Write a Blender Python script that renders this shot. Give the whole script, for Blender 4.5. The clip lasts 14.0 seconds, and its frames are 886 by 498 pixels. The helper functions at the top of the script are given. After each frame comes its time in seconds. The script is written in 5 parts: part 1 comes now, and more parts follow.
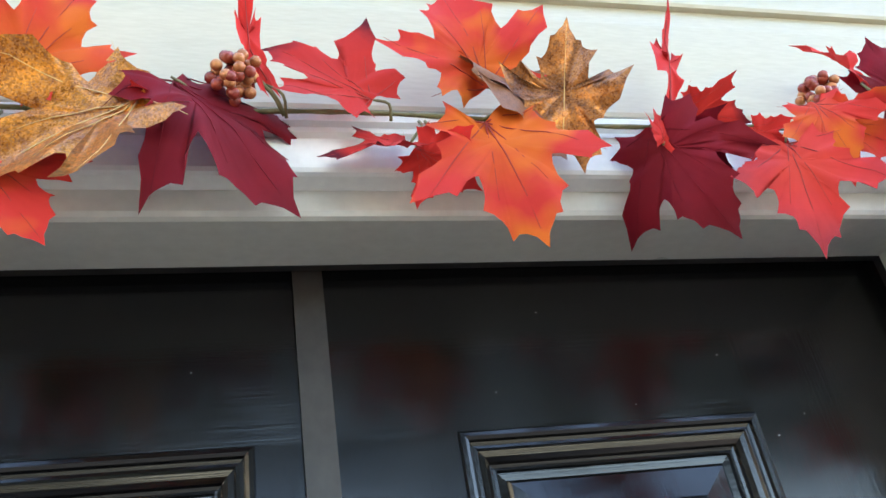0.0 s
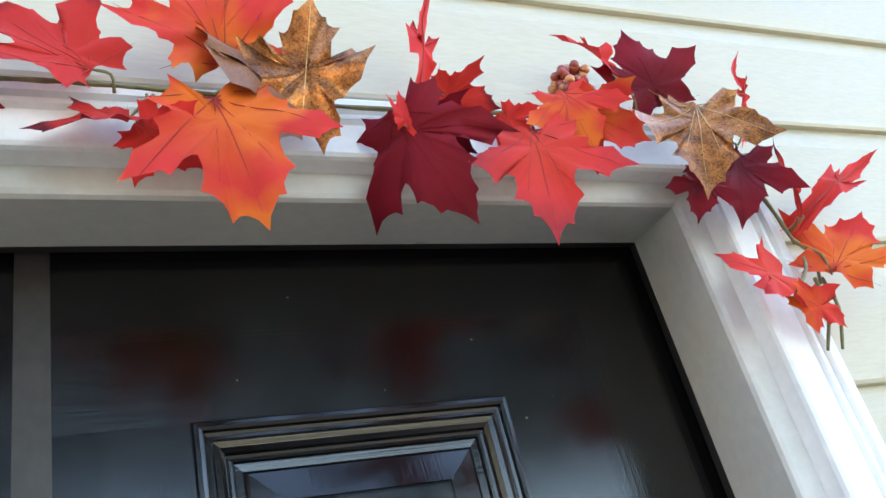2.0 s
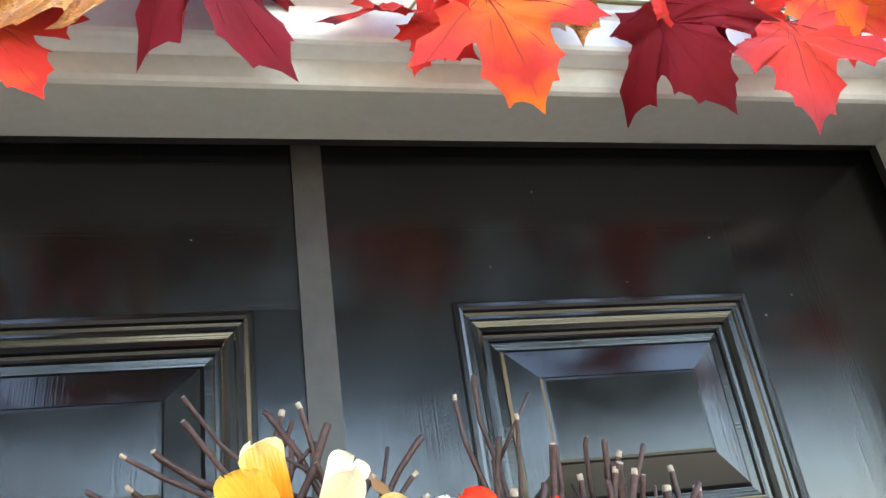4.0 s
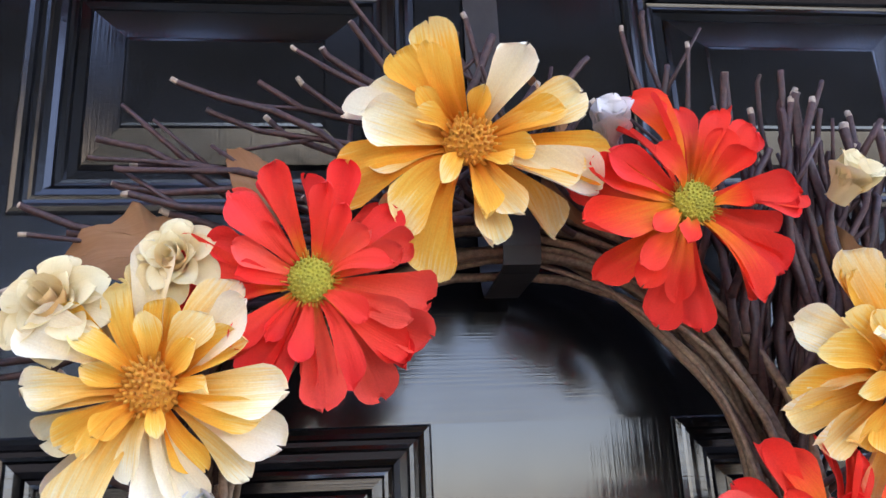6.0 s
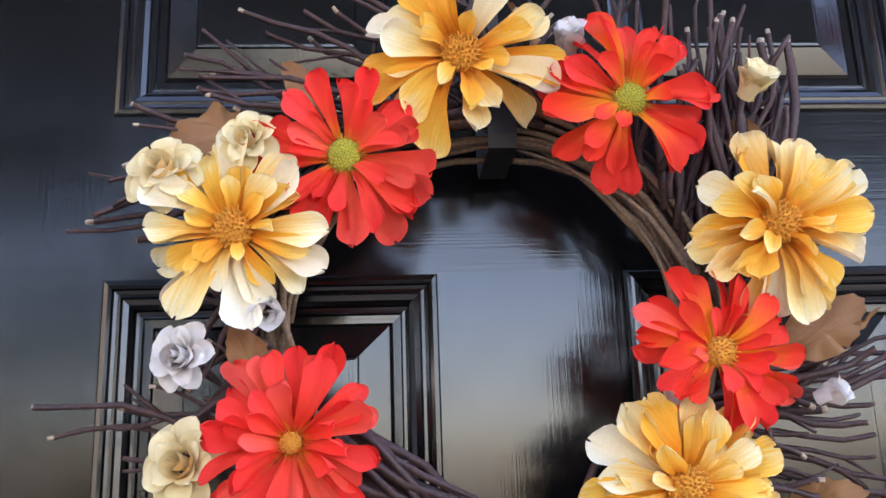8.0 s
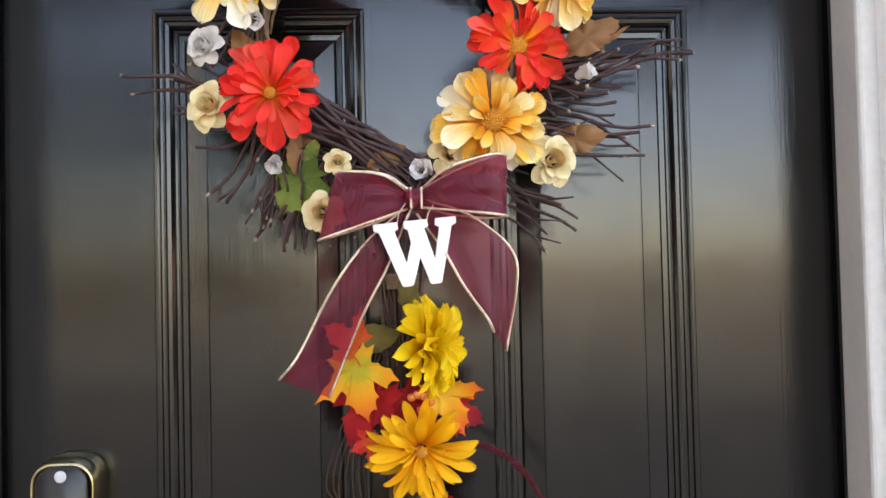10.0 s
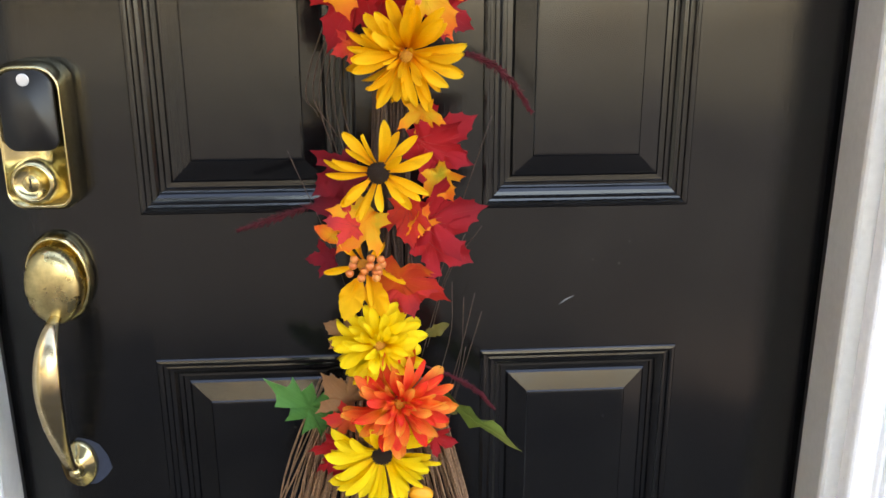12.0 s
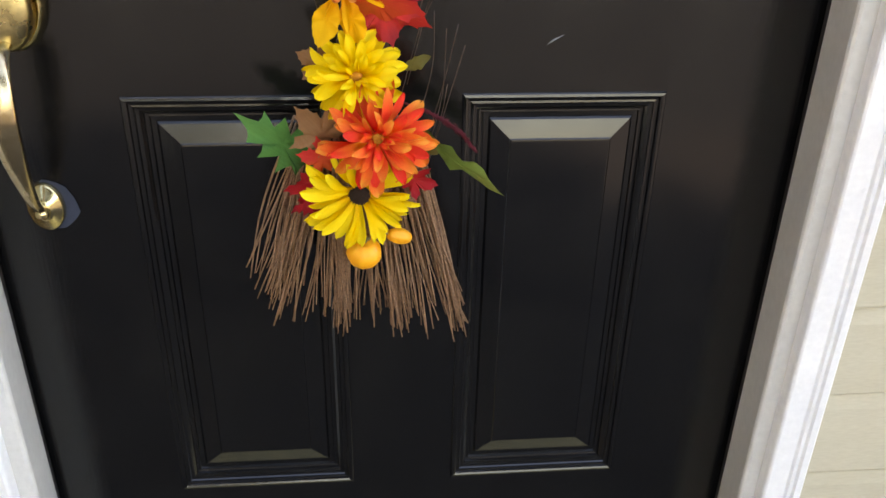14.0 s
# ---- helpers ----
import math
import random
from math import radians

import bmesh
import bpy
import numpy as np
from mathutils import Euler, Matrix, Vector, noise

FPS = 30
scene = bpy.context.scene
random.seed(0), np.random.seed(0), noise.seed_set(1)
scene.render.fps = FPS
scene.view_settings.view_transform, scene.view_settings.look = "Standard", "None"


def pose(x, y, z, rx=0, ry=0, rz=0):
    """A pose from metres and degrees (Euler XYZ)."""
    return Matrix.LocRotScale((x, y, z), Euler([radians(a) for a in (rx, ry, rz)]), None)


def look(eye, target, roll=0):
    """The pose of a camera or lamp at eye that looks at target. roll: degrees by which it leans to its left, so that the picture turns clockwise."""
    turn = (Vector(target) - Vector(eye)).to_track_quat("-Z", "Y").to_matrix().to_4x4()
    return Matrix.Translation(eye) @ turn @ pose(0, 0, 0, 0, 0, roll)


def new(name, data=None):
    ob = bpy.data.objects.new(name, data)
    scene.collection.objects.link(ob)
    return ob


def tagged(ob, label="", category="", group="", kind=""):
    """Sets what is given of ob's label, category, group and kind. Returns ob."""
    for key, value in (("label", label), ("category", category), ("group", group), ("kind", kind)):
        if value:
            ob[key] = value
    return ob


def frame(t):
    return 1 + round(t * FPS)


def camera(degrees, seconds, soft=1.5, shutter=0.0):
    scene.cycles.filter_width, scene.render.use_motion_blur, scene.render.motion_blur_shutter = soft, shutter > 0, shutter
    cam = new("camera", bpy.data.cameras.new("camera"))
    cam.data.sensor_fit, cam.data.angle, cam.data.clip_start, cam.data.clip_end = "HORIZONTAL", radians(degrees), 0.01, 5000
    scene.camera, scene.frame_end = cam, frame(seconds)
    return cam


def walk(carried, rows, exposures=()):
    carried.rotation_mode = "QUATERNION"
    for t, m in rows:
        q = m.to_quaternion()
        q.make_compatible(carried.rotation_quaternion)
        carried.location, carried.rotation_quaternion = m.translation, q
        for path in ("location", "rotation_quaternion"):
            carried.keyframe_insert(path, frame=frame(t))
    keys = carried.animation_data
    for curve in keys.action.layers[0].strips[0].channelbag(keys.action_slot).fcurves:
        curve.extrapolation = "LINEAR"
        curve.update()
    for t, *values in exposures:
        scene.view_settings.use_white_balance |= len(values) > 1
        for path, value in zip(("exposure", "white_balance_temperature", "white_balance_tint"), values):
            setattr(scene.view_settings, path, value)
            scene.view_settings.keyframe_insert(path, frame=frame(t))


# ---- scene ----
cam = camera(53.4, 14.0)
PATH = [
    (0, (-0.085, -0.531, 1.696), (0.419, 1.083, 2.765), -10.2),
    (0.5, (-0.058, -0.539, 1.689), (0.552, 1.037, 2.759), -12.3),
    (1, (-0.046, -0.541, 1.69), (0.653, 1.024, 2.72), -13.2),
    (1.5, (-0.026, -0.535, 1.692), (0.753, 1.025, 2.671), -14.1),
    (2, (-0.012, -0.538, 1.691), (0.805, 1.006, 2.665), -15.0),
    (2.2, (-0.013, -0.542, 1.692), (0.805, 1.002, 2.666), -14.9),
    (4.3, (-0.097, -0.511, 1.651), (0.319, 1.24, 2.524), -6.9),
    (4.5, (-0.104, -0.496, 1.634), (0.263, 1.284, 2.471), -5.7),
    (5, (-0.108, -0.468, 1.606), (0.179, 1.37, 2.342), -3.8),
    (5.5, (-0.107, -0.463, 1.582), (0.141, 1.406, 2.249), -2.9),
    (5.6, (-0.108, -0.46, 1.577), (0.146, 1.407, 2.246), -3.0),
    (6, (-0.106, -0.464, 1.562), (0.117, 1.424, 2.182), -2.7),
    (6.5, (-0.103, -0.474, 1.554), (0.075, 1.428, 2.147), -2.8),
    (7, (-0.1, -0.489, 1.539), (0.03, 1.421, 2.118), -2.3),
    (7.2, (-0.099, -0.498, 1.531), (0.007, 1.417, 2.098), -1.9),
    (9.3, (-0.071, -0.82, 1.393), (0.099, 1.164, 1.58), -1.7),
    (9.5, (-0.052, -0.852, 1.376), (0.086, 1.139, 1.501), -2.0),
    (10, (-0.035, -0.941, 1.329), (0.076, 1.055, 1.39), -1.3),
    (10.4, (-0.009, -0.977, 1.309), (0.055, 1.021, 1.234), -1.4),
    (10.5, (-0.017, -0.979, 1.298), (0.063, 1.016, 1.183), -1.3),
    (11, (-0.015, -0.972, 1.272), (0.081, 1.008, 1.003), -1.2),
    (11.5, (-0.023, -0.926, 1.244), (0.105, 1.018, 0.791), -0.6),
    (12, (-0.038, -0.901, 1.227), (0.099, 1.006, 0.642), -0.1),
    (12.5, (-0.046, -0.896, 1.206), (0.093, 0.97, 0.499), -0.2),
    (12.9, (-0.043, -0.896, 1.186), (0.11, 0.931, 0.387), -0.1),
    (13, (-0.042, -0.894, 1.182), (0.127, 0.916, 0.348), 0.2),
    (13.5, (-0.038, -0.887, 1.148), (0.182, 0.869, 0.216), 1.8),
    (14, (-0.038, -0.891, 1.138), (0.136, 0.852, 0.172), 1.3),
]
walk(cam, [(t, look(eye, target, roll)) for t, eye, target, roll in PATH],
     exposures=[(0, 3.46, 6850, 9), (2.2, 3.36, 6850, 9), (4.5, 4.08, 7700, 9), (5.2, 3.6, 7300, 12), (6.3, 3.32, 6600, 30), (7.2, 3.32, 6700, 28), (9.5, 3.45, 7600, 24), (10.5, 3.1, 8200, 20), (12.5, 3.37, 8600, 18), (14, 3.12, 9100, 20)])

# ---- world, sun and sky ----
world = bpy.data.worlds.new("World")
scene.world = world
world.use_nodes = True
wt = world.node_tree
sky = wt.nodes.new("ShaderNodeTexSky")
sky.sky_type = "NISHITA"
sky.sun_disc = False
sky.sun_elevation = radians(41)
sky.sun_rotation = radians(40.6)
wt.links.new(sky.outputs[0], wt.nodes["Background"].inputs[0])
wt.nodes["Background"].inputs[1].default_value = 0.15
sun_data = bpy.data.lights.new("sun", "SUN")
sun_data.energy = 4.0
sun_data.angle = radians(0.6)
sun_data.color = (1.0, 0.95, 0.88)
sun = new("sun", sun_data)
sun.matrix_world = look((3.0, 3.5, 4.0), (0, 0, 0))


# ---- materials ----
def material(name):
    m = bpy.data.materials.new(name)
    m.use_nodes = True
    t = m.node_tree
    return m, t, t.nodes["Principled BSDF"], t.nodes["Material Output"]


def put(t, kind, **values):
    n = t.nodes.new(kind)
    for k, v in values.items():
        n.inputs[k].default_value = v
    return n


def coords(t, scale, random_shift=True, output="Object"):
    """Texture coordinates, stretched, shifted object by object."""
    tc = t.nodes.new("ShaderNodeTexCoord")
    mp = t.nodes.new("ShaderNodeMapping")
    mp.inputs["Scale"].default_value = scale
    t.links.new(tc.outputs[output], mp.inputs["Vector"])
    if random_shift:
        info = t.nodes.new("ShaderNodeObjectInfo")
        mul = t.nodes.new("ShaderNodeMath")
        mul.operation = "MULTIPLY"
        mul.inputs[1].default_value = 37.0
        t.links.new(info.outputs["Random"], mul.inputs[0])
        t.links.new(mul.outputs[0], mp.inputs["Location"])
    return mp.outputs[0]


def noise_at(t, vec, scale, detail=4.0, rough=0.6):
    n = put(t, "ShaderNodeTexNoise", Scale=scale, Detail=detail, Roughness=rough)
    t.links.new(vec, n.inputs["Vector"])
    return n.outputs[0]


def ramp(t, fac, stops):
    r = t.nodes.new("ShaderNodeValToRGB")
    el = r.color_ramp.elements
    while len(el) < len(stops):
        el.new(0.5)
    for e, (p, c) in zip(el, stops):
        e.position, e.color = p, (*c, 1.0)
    t.links.new(fac, r.inputs[0])
    return r.outputs[0]


def mix_rgb(t, fac, a, b, mode="MIX"):
    n = t.nodes.new("ShaderNodeMix")
    n.data_type = "RGBA"
    n.blend_type = mode
    for sock, v in ((n.inputs[0], fac), (n.inputs[6], a), (n.inputs[7], b)):
        if isinstance(v, (int, float)):
            sock.default_value = v
        elif isinstance(v, tuple):
            sock.default_value = (*v, 1.0)
        else:
            t.links.new(v, sock)
    return n.outputs[2]


def bump(t, bsdf, height, strength, distance):
    b = put(t, "ShaderNodeBump", Strength=strength, Distance=distance)
    t.links.new(height, b.inputs["Height"])
    t.links.new(b.outputs[0], bsdf.inputs["Normal"])


def surface(name, c1, c2, scale=(1, 1, 1), coarse=6.0, fine=90.0, rough=0.5, rough_var=0.15, metal=0.0, bump_by=0.2, bump_d=0.001, spec=0.5):
    """A paint, wood, metal or fibre: two colours mixed at two scales, gloss that varies, fine relief."""
    m, t, b, _ = material(name)
    vec = coords(t, scale)
    n1, n2 = noise_at(t, vec, coarse), noise_at(t, vec, fine)
    half = t.nodes.new("ShaderNodeMath")
    half.operation = "MULTIPLY_ADD"
    half.inputs[1].default_value = 0.6
    t.links.new(n2, half.inputs[0])
    low = t.nodes.new("ShaderNodeMath")
    low.operation = "MULTIPLY"
    low.inputs[1].default_value = 0.4
    t.links.new(n1, low.inputs[0])
    t.links.new(low.outputs[0], half.inputs[2])
    t.links.new(ramp(t, half.outputs[0], [(0.36, c1), (0.64, c2)]), b.inputs["Base Color"])
    mr = put(t, "ShaderNodeMapRange")
    mr.inputs[1].default_value, mr.inputs[2].default_value = 0.3, 0.7
    mr.inputs[3].default_value, mr.inputs[4].default_value = max(0.02, rough - rough_var), rough + rough_var
    t.links.new(n1, mr.inputs[0])
    t.links.new(mr.outputs[0], b.inputs["Roughness"])
    b.inputs["Metallic"].default_value = metal
    b.inputs["Specular IOR Level"].default_value = spec
    bump(t, b, half.outputs[0], bump_by, bump_d)
    return m


def door_paint(name, scale, relief):
    """Glossy black brush paint; the strokes run along the board, dull specks and worn spots."""
    m, t, b, _ = material(name)
    vec = coords(t, scale)
    plain = coords(t, (1, 1, 1), False)
    strokes = noise_at(t, vec, 1.0, 3.0, 0.55)
    wear = noise_at(t, plain, 9.0, 6.0, 0.65)
    specks = noise_at(t, plain, 140.0, 2.0, 0.5)
    col = ramp(t, wear, [(0.35, (0.0035, 0.0035, 0.004)), (0.7, (0.007, 0.0068, 0.0068))])
    dust = ramp(t, specks, [(0.76, (0, 0, 0)), (0.82, (1, 1, 1))])
    t.links.new(mix_rgb(t, dust, col, (0.022, 0.021, 0.02)), b.inputs["Base Color"])
    mr = put(t, "ShaderNodeMapRange")
    mr.inputs[1].default_value, mr.inputs[2].default_value = 0.3, 0.75
    mr.inputs[3].default_value, mr.inputs[4].default_value = 0.08, 0.21
    t.links.new(wear, mr.inputs[0])
    t.links.new(mr.outputs[0], b.inputs["Roughness"])
    b.inputs["Specular IOR Level"].default_value = 0.56
    bump(t, b, strokes, relief, 0.0004)
    return m


def cloth(name, stops, streak=0.25, radial=False, thin=0.18, rough=0.75, spot=None):
    """Silk petal or leaf: the colour runs from base to tip with fine streaks along it; lets some light through."""
    m, t, b, out = material(name)
    tc = t.nodes.new("ShaderNodeTexCoord")
    sep = t.nodes.new("ShaderNodeSeparateXYZ")
    t.links.new(tc.outputs["Generated"], sep.inputs[0])
    if radial:
        d = t.nodes.new("ShaderNodeVectorMath")
        d.operation = "DISTANCE"
        d.inputs[1].default_value = (0.5, 0.3, 0.5)
        t.links.new(tc.outputs["Generated"], d.inputs[0])
        along = d.outputs["Value"]
        lines = noise_at(t, coords(t, (1, 1, 1)), 22.0, 5.0)
    else:
        along = sep.outputs["Y"]
        lines = noise_at(t, coords(t, (26, 2.2, 1), output="Generated"), 1.0, 4.0)
    patch = noise_at(t, coords(t, (1, 1, 1)), 34.0 if radial else 60.0, 3.0)
    add = t.nodes.new("ShaderNodeMath")
    add.operation = "MULTIPLY_ADD"
    add.inputs[1].default_value = streak * 2
    own = put(t, "ShaderNodeMapRange")
    own.inputs[3].default_value, own.inputs[4].default_value = -streak - 0.14, -streak + 0.14
    t.links.new(t.nodes.new("ShaderNodeObjectInfo").outputs["Random"], own.inputs[0])
    t.links.new(own.outputs[0], add.inputs[2])
    t.links.new(lines, add.inputs[0])
    tot = t.nodes.new("ShaderNodeMath")
    tot.operation = "ADD"
    t.links.new(along, tot.inputs[0])
    t.links.new(add.outputs[0], tot.inputs[1])
    col = ramp(t, tot.outputs[0], stops)
    shade = ramp(t, patch, [(0.3, (0.90, 0.88, 0.88)), (0.7, (1.0, 1.0, 1.0))])
    col = mix_rgb(t, 1.0, col, shade, "MULTIPLY")
    if spot:
        m2 = ramp(t, noise_at(t, coords(t, (1, 1, 1)), 17.0, 2.0), [(0.5, (0, 0, 0)), (0.62, (1, 1, 1))])
        col = mix_rgb(t, m2, col, spot)
    t.links.new(col, b.inputs["Base Color"])
    b.inputs["Roughness"].default_value = rough
    b.inputs["Specular IOR Level"].default_value = 0.25
    bump(t, b, lines, 0.35, 0.0012)
    tr = t.nodes.new("ShaderNodeBsdfTranslucent")
    t.links.new(col, tr.inputs[0])
    mx = t.nodes.new("ShaderNodeMixShader")
    mx.inputs[0].default_value = thin
    t.links.new(b.outputs[0], mx.inputs[1])
    t.links.new(tr.outputs[0], mx.inputs[2])
    t.links.new(mx.outputs[0], out.inputs[0])
    return m


def glitter(name, dark, bright):
    """Leaf coated with metal flakes, each flake tilted its own way; glint is also painted in as random flake
    brightness.
    """
    m, t, b, _ = material(name)
    vec = coords(t, (1, 1, 1))
    v = t.nodes.new("ShaderNodeTexVoronoi")
    v.inputs["Scale"].default_value = 900.0
    t.links.new(vec, v.inputs["Vector"])
    broad = ramp(t, noise_at(t, vec, 60.0, 6.0, 0.75), [(0.35, dark), (0.65, bright)])
    flake = t.nodes.new("ShaderNodeSeparateXYZ")
    t.links.new(v.outputs["Color"], flake.inputs[0])
    glint = ramp(t, flake.outputs[0], [(0.0, (0.45, 0.4, 0.36)), (0.6, (0.9, 0.9, 0.9)), (0.9, (1.0, 1.0, 1.0))])
    t.links.new(mix_rgb(t, 1.0, broad, glint, "MULTIPLY"), b.inputs["Base Color"])
    t.links.new(ramp(t, flake.outputs[1], [(0.45, (0.15, 0.15, 0.15)), (0.55, (0.9, 0.9, 0.9))]), b.inputs["Metallic"])
    b.inputs["Roughness"].default_value = 0.3
    bump(t, b, v.outputs["Color"], 1.0, 0.003)
    return m


def organza(name, c1, c2):
    m, t, b, out = material(name)
    n = noise_at(t, coords(t, (1, 1, 1)), 40.0, 4.0)
    t.links.new(ramp(t, n, [(0.3, c1), (0.7, c2)]), b.inputs["Base Color"])
    b.inputs["Roughness"].default_value = 0.42
    b.inputs["Sheen Weight"].default_value = 0.15
    weave = noise_at(t, coords(t, (1, 1, 1)), 900.0, 1.0)
    bump(t, b, weave, 0.4, 0.0003)
    tp = t.nodes.new("ShaderNodeBsdfTransparent")
    tp.inputs[0].default_value = (0.75, 0.35, 0.42, 1)
    mx = t.nodes.new("ShaderNodeMixShader")
    mx.inputs[0].default_value = 0.40
    t.links.new(tp.outputs[0], mx.inputs[1])
    t.links.new(b.outputs[0], mx.inputs[2])
    t.links.new(mx.outputs[0], out.inputs[0])
    return m


PAINT_V = door_paint("black_paint_upright", (900, 30, 9), 0.32)
PAINT_H = door_paint("black_paint_level", (9, 30, 900), 0.2)
PAINT_P = door_paint("black_paint_panel", (700, 30, 9), 0.28)
RUBBER = surface("black_weatherstrip", (0.008, 0.007, 0.008), (0.02, 0.017, 0.018), rough=0.5)
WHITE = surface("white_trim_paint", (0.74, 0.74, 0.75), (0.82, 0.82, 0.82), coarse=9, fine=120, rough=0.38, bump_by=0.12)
# the trim's white, darkened: shade on the jambs is put into the colour
JAMB = surface("shaded_white_jamb_paint", (0.56, 0.55, 0.525), (0.63, 0.62, 0.59), coarse=7, fine=100, rough=0.42, bump_by=0.12)
SIDING = surface("cream_siding", (0.49, 0.44, 0.325), (0.55, 0.50, 0.38), scale=(1, 1, 6), coarse=5, fine=70, rough=0.5, bump_by=0.15)
STRAP = surface("brown_hanger_metal", (0.022, 0.017, 0.015), (0.04, 0.033, 0.03), rough=0.42, metal=0.1, bump_by=0.1)
HOOK = surface("black_hook_metal", (0.006, 0.005, 0.005), (0.014, 0.012, 0.012), rough=0.6)
BRASS = surface("polished_brass", (0.60, 0.49, 0.24), (0.74, 0.63, 0.36), coarse=14, rough=0.2, rough_var=0.08, metal=1.0, bump_by=0.05)
BRASS_WORN = surface("worn_brass", (0.42, 0.33, 0.16), (0.70, 0.57, 0.28), coarse=40, rough=0.3, rough_var=0.1, metal=1.0, bump_by=0.08)
STEEL_GRIP = surface("worn_brass_grip", (0.5, 0.38, 0.20), (0.70, 0.57, 0.36), coarse=30, rough=0.22, rough_var=0.08, metal=1.0, bump_by=0.05)
GLASS_DARK = surface("dark_keypad_glass", (0.006, 0.006, 0.007), (0.012, 0.011, 0.011), rough=0.3, rough_var=0.06, bump_by=0.02)
BADGE = surface("silver_badge", (0.6, 0.6, 0.62), (0.75, 0.75, 0.77), rough=0.35, metal=0.3)
CHIP = surface("bare_chip", (0.20, 0.195, 0.19), (0.34, 0.33, 0.32), rough=0.6)
HOLE = surface("dark_slot", (0.006, 0.005, 0.004), (0.012, 0.01, 0.008), rough=0.6)
BLUE_TAPE = surface("old_blue_paint", (0.015, 0.022, 0.045), (0.025, 0.036, 0.065), coarse=60, rough=0.6)
TWIG = surface("dark_twig_bark", (0.020, 0.008, 0.008), (0.085, 0.038, 0.033), scale=(1, 1, 1), coarse=60, fine=400, rough=0.6, bump_by=0.6, bump_d=0.0008)
TWIG_END = surface("pale_cut_wood", (0.24, 0.17, 0.12), (0.50, 0.40, 0.30), coarse=200, fine=600, rough=0.8)
VINE = surface("tan_grapevine", (0.10, 0.062, 0.036), (0.27, 0.185, 0.115), coarse=60, fine=500, rough=0.7, bump_by=0.7, bump_d=0.001)
VINE_DARK = surface("dark_grapevine", (0.035, 0.019, 0.014), (0.11, 0.062, 0.042), coarse=60, fine=500, rough=0.65, bump_by=0.7, bump_d=0.001)
BRISTLE = surface("brown_broom_fibre", (0.12, 0.055, 0.028), (0.36, 0.195, 0.105), coarse=80, fine=500, rough=0.7)
STEM = surface("olive_stem", (0.10, 0.085, 0.03), (0.22, 0.19, 0.08), coarse=50, rough=0.55)
CREAM = cloth("cream_yellow_petal", [(0.05, (0.86, 0.30, 0.025)), (0.45, (0.92, 0.52, 0.09)), (0.82, (0.93, 0.74, 0.34)), (1.0, (0.92, 0.85, 0.60))], streak=0.42)
GOLDY = cloth("golden_petal", [(0.05, (0.86, 0.25, 0.015)), (0.45, (0.92, 0.40, 0.03)), (0.82, (0.94, 0.56, 0.08)), (1.0, (0.94, 0.74, 0.30))], streak=0.42)
IVORY = cloth("ivory_petal", [(0.05, (0.85, 0.50, 0.14)), (0.35, (0.90, 0.74, 0.42)), (1.0, (0.92, 0.87, 0.70))])
CORAL = cloth("coral_red_petal", [(0.02, (0.94, 0.24, 0.02)), (0.25, (0.93, 0.07, 0.03)), (1.0, (0.93, 0.045, 0.038))], streak=0.18)
CORAL_SOFT = cloth("soft_coral_petal", [(0.02, (0.94, 0.30, 0.03)), (0.3, (0.94, 0.12, 0.05)), (1.0, (0.94, 0.10, 0.075))], streak=0.3)
FLAME = cloth("orange_red_petal", [(0.05, (0.94, 0.42, 0.02)), (0.4, (0.93, 0.17, 0.02)), (0.75, (0.92, 0.055, 0.025)), (1.0, (0.92, 0.05, 0.03))], streak=0.22)
SUNNY = cloth("sunflower_petal", [(0.0, (0.90, 0.31, 0.008)), (0.4, (0.94, 0.46, 0.010)), (1.0, (0.95, 0.55, 0.020))], streak=0.15)
LEMON = cloth("lemon_petal", [(0.0, (0.92, 0.46, 0.008)), (0.4, (0.96, 0.65, 0.012)), (1.0, (0.97, 0.74, 0.03))], streak=0.15)
MUM_RED = cloth("red_mum_petal", [(0.0, (0.85, 0.03, 0.02)), (0.5, (0.90, 0.06, 0.022)), (0.88, (0.93, 0.20, 0.03)), (1.0, (0.93, 0.33, 0.05))], streak=0.2)
GREENISH = surface("lime_flower_heart", (0.30, 0.30, 0.03), (0.55, 0.50, 0.06), coarse=200, fine=700, rough=0.8, bump_by=0.8)
ORANGE_HEART = surface("orange_flower_heart", (0.62, 0.22, 0.02), (0.80, 0.42, 0.05), coarse=200, fine=700, rough=0.8, bump_by=0.8)
BROWN_HEART = surface("dark_brown_flower_heart", (0.012, 0.006, 0.003), (0.04, 0.018, 0.01), coarse=300, fine=900, rough=0.9, bump_by=0.9)
ROSE = cloth("cream_rose_petal", [(0.0, (0.74, 0.46, 0.18)), (0.5, (0.82, 0.66, 0.34)), (1.0, (0.87, 0.77, 0.47))], streak=0.15)
PAPER = cloth("white_paper_petal", [(0.0, (0.55, 0.50, 0.44)), (0.5, (0.72, 0.69, 0.66)), (1.0, (0.80, 0.78, 0.76))], streak=0.2)
LEAF_RED = cloth("red_maple_cloth", [(0.0, (0.520, 0.021, 0.013)), (0.35, (0.672, 0.029, 0.025)), (0.75, (0.640, 0.033, 0.030))], 0.22, True)
LEAF_CORAL = cloth("coral_maple_cloth", [(0.0, (0.688, 0.057, 0.025)), (0.5, (0.680, 0.041, 0.038)), (0.85, (0.384, 0.025, 0.034))], 0.3, True)
LEAF_ORANGE = cloth("orange_maple_cloth", [(0.0, (0.688, 0.123, 0.017)), (0.22, (0.688, 0.082, 0.021)), (0.5, (0.656, 0.037, 0.030))], 0.35, True, spot=(0.704, 0.139, 0.017))
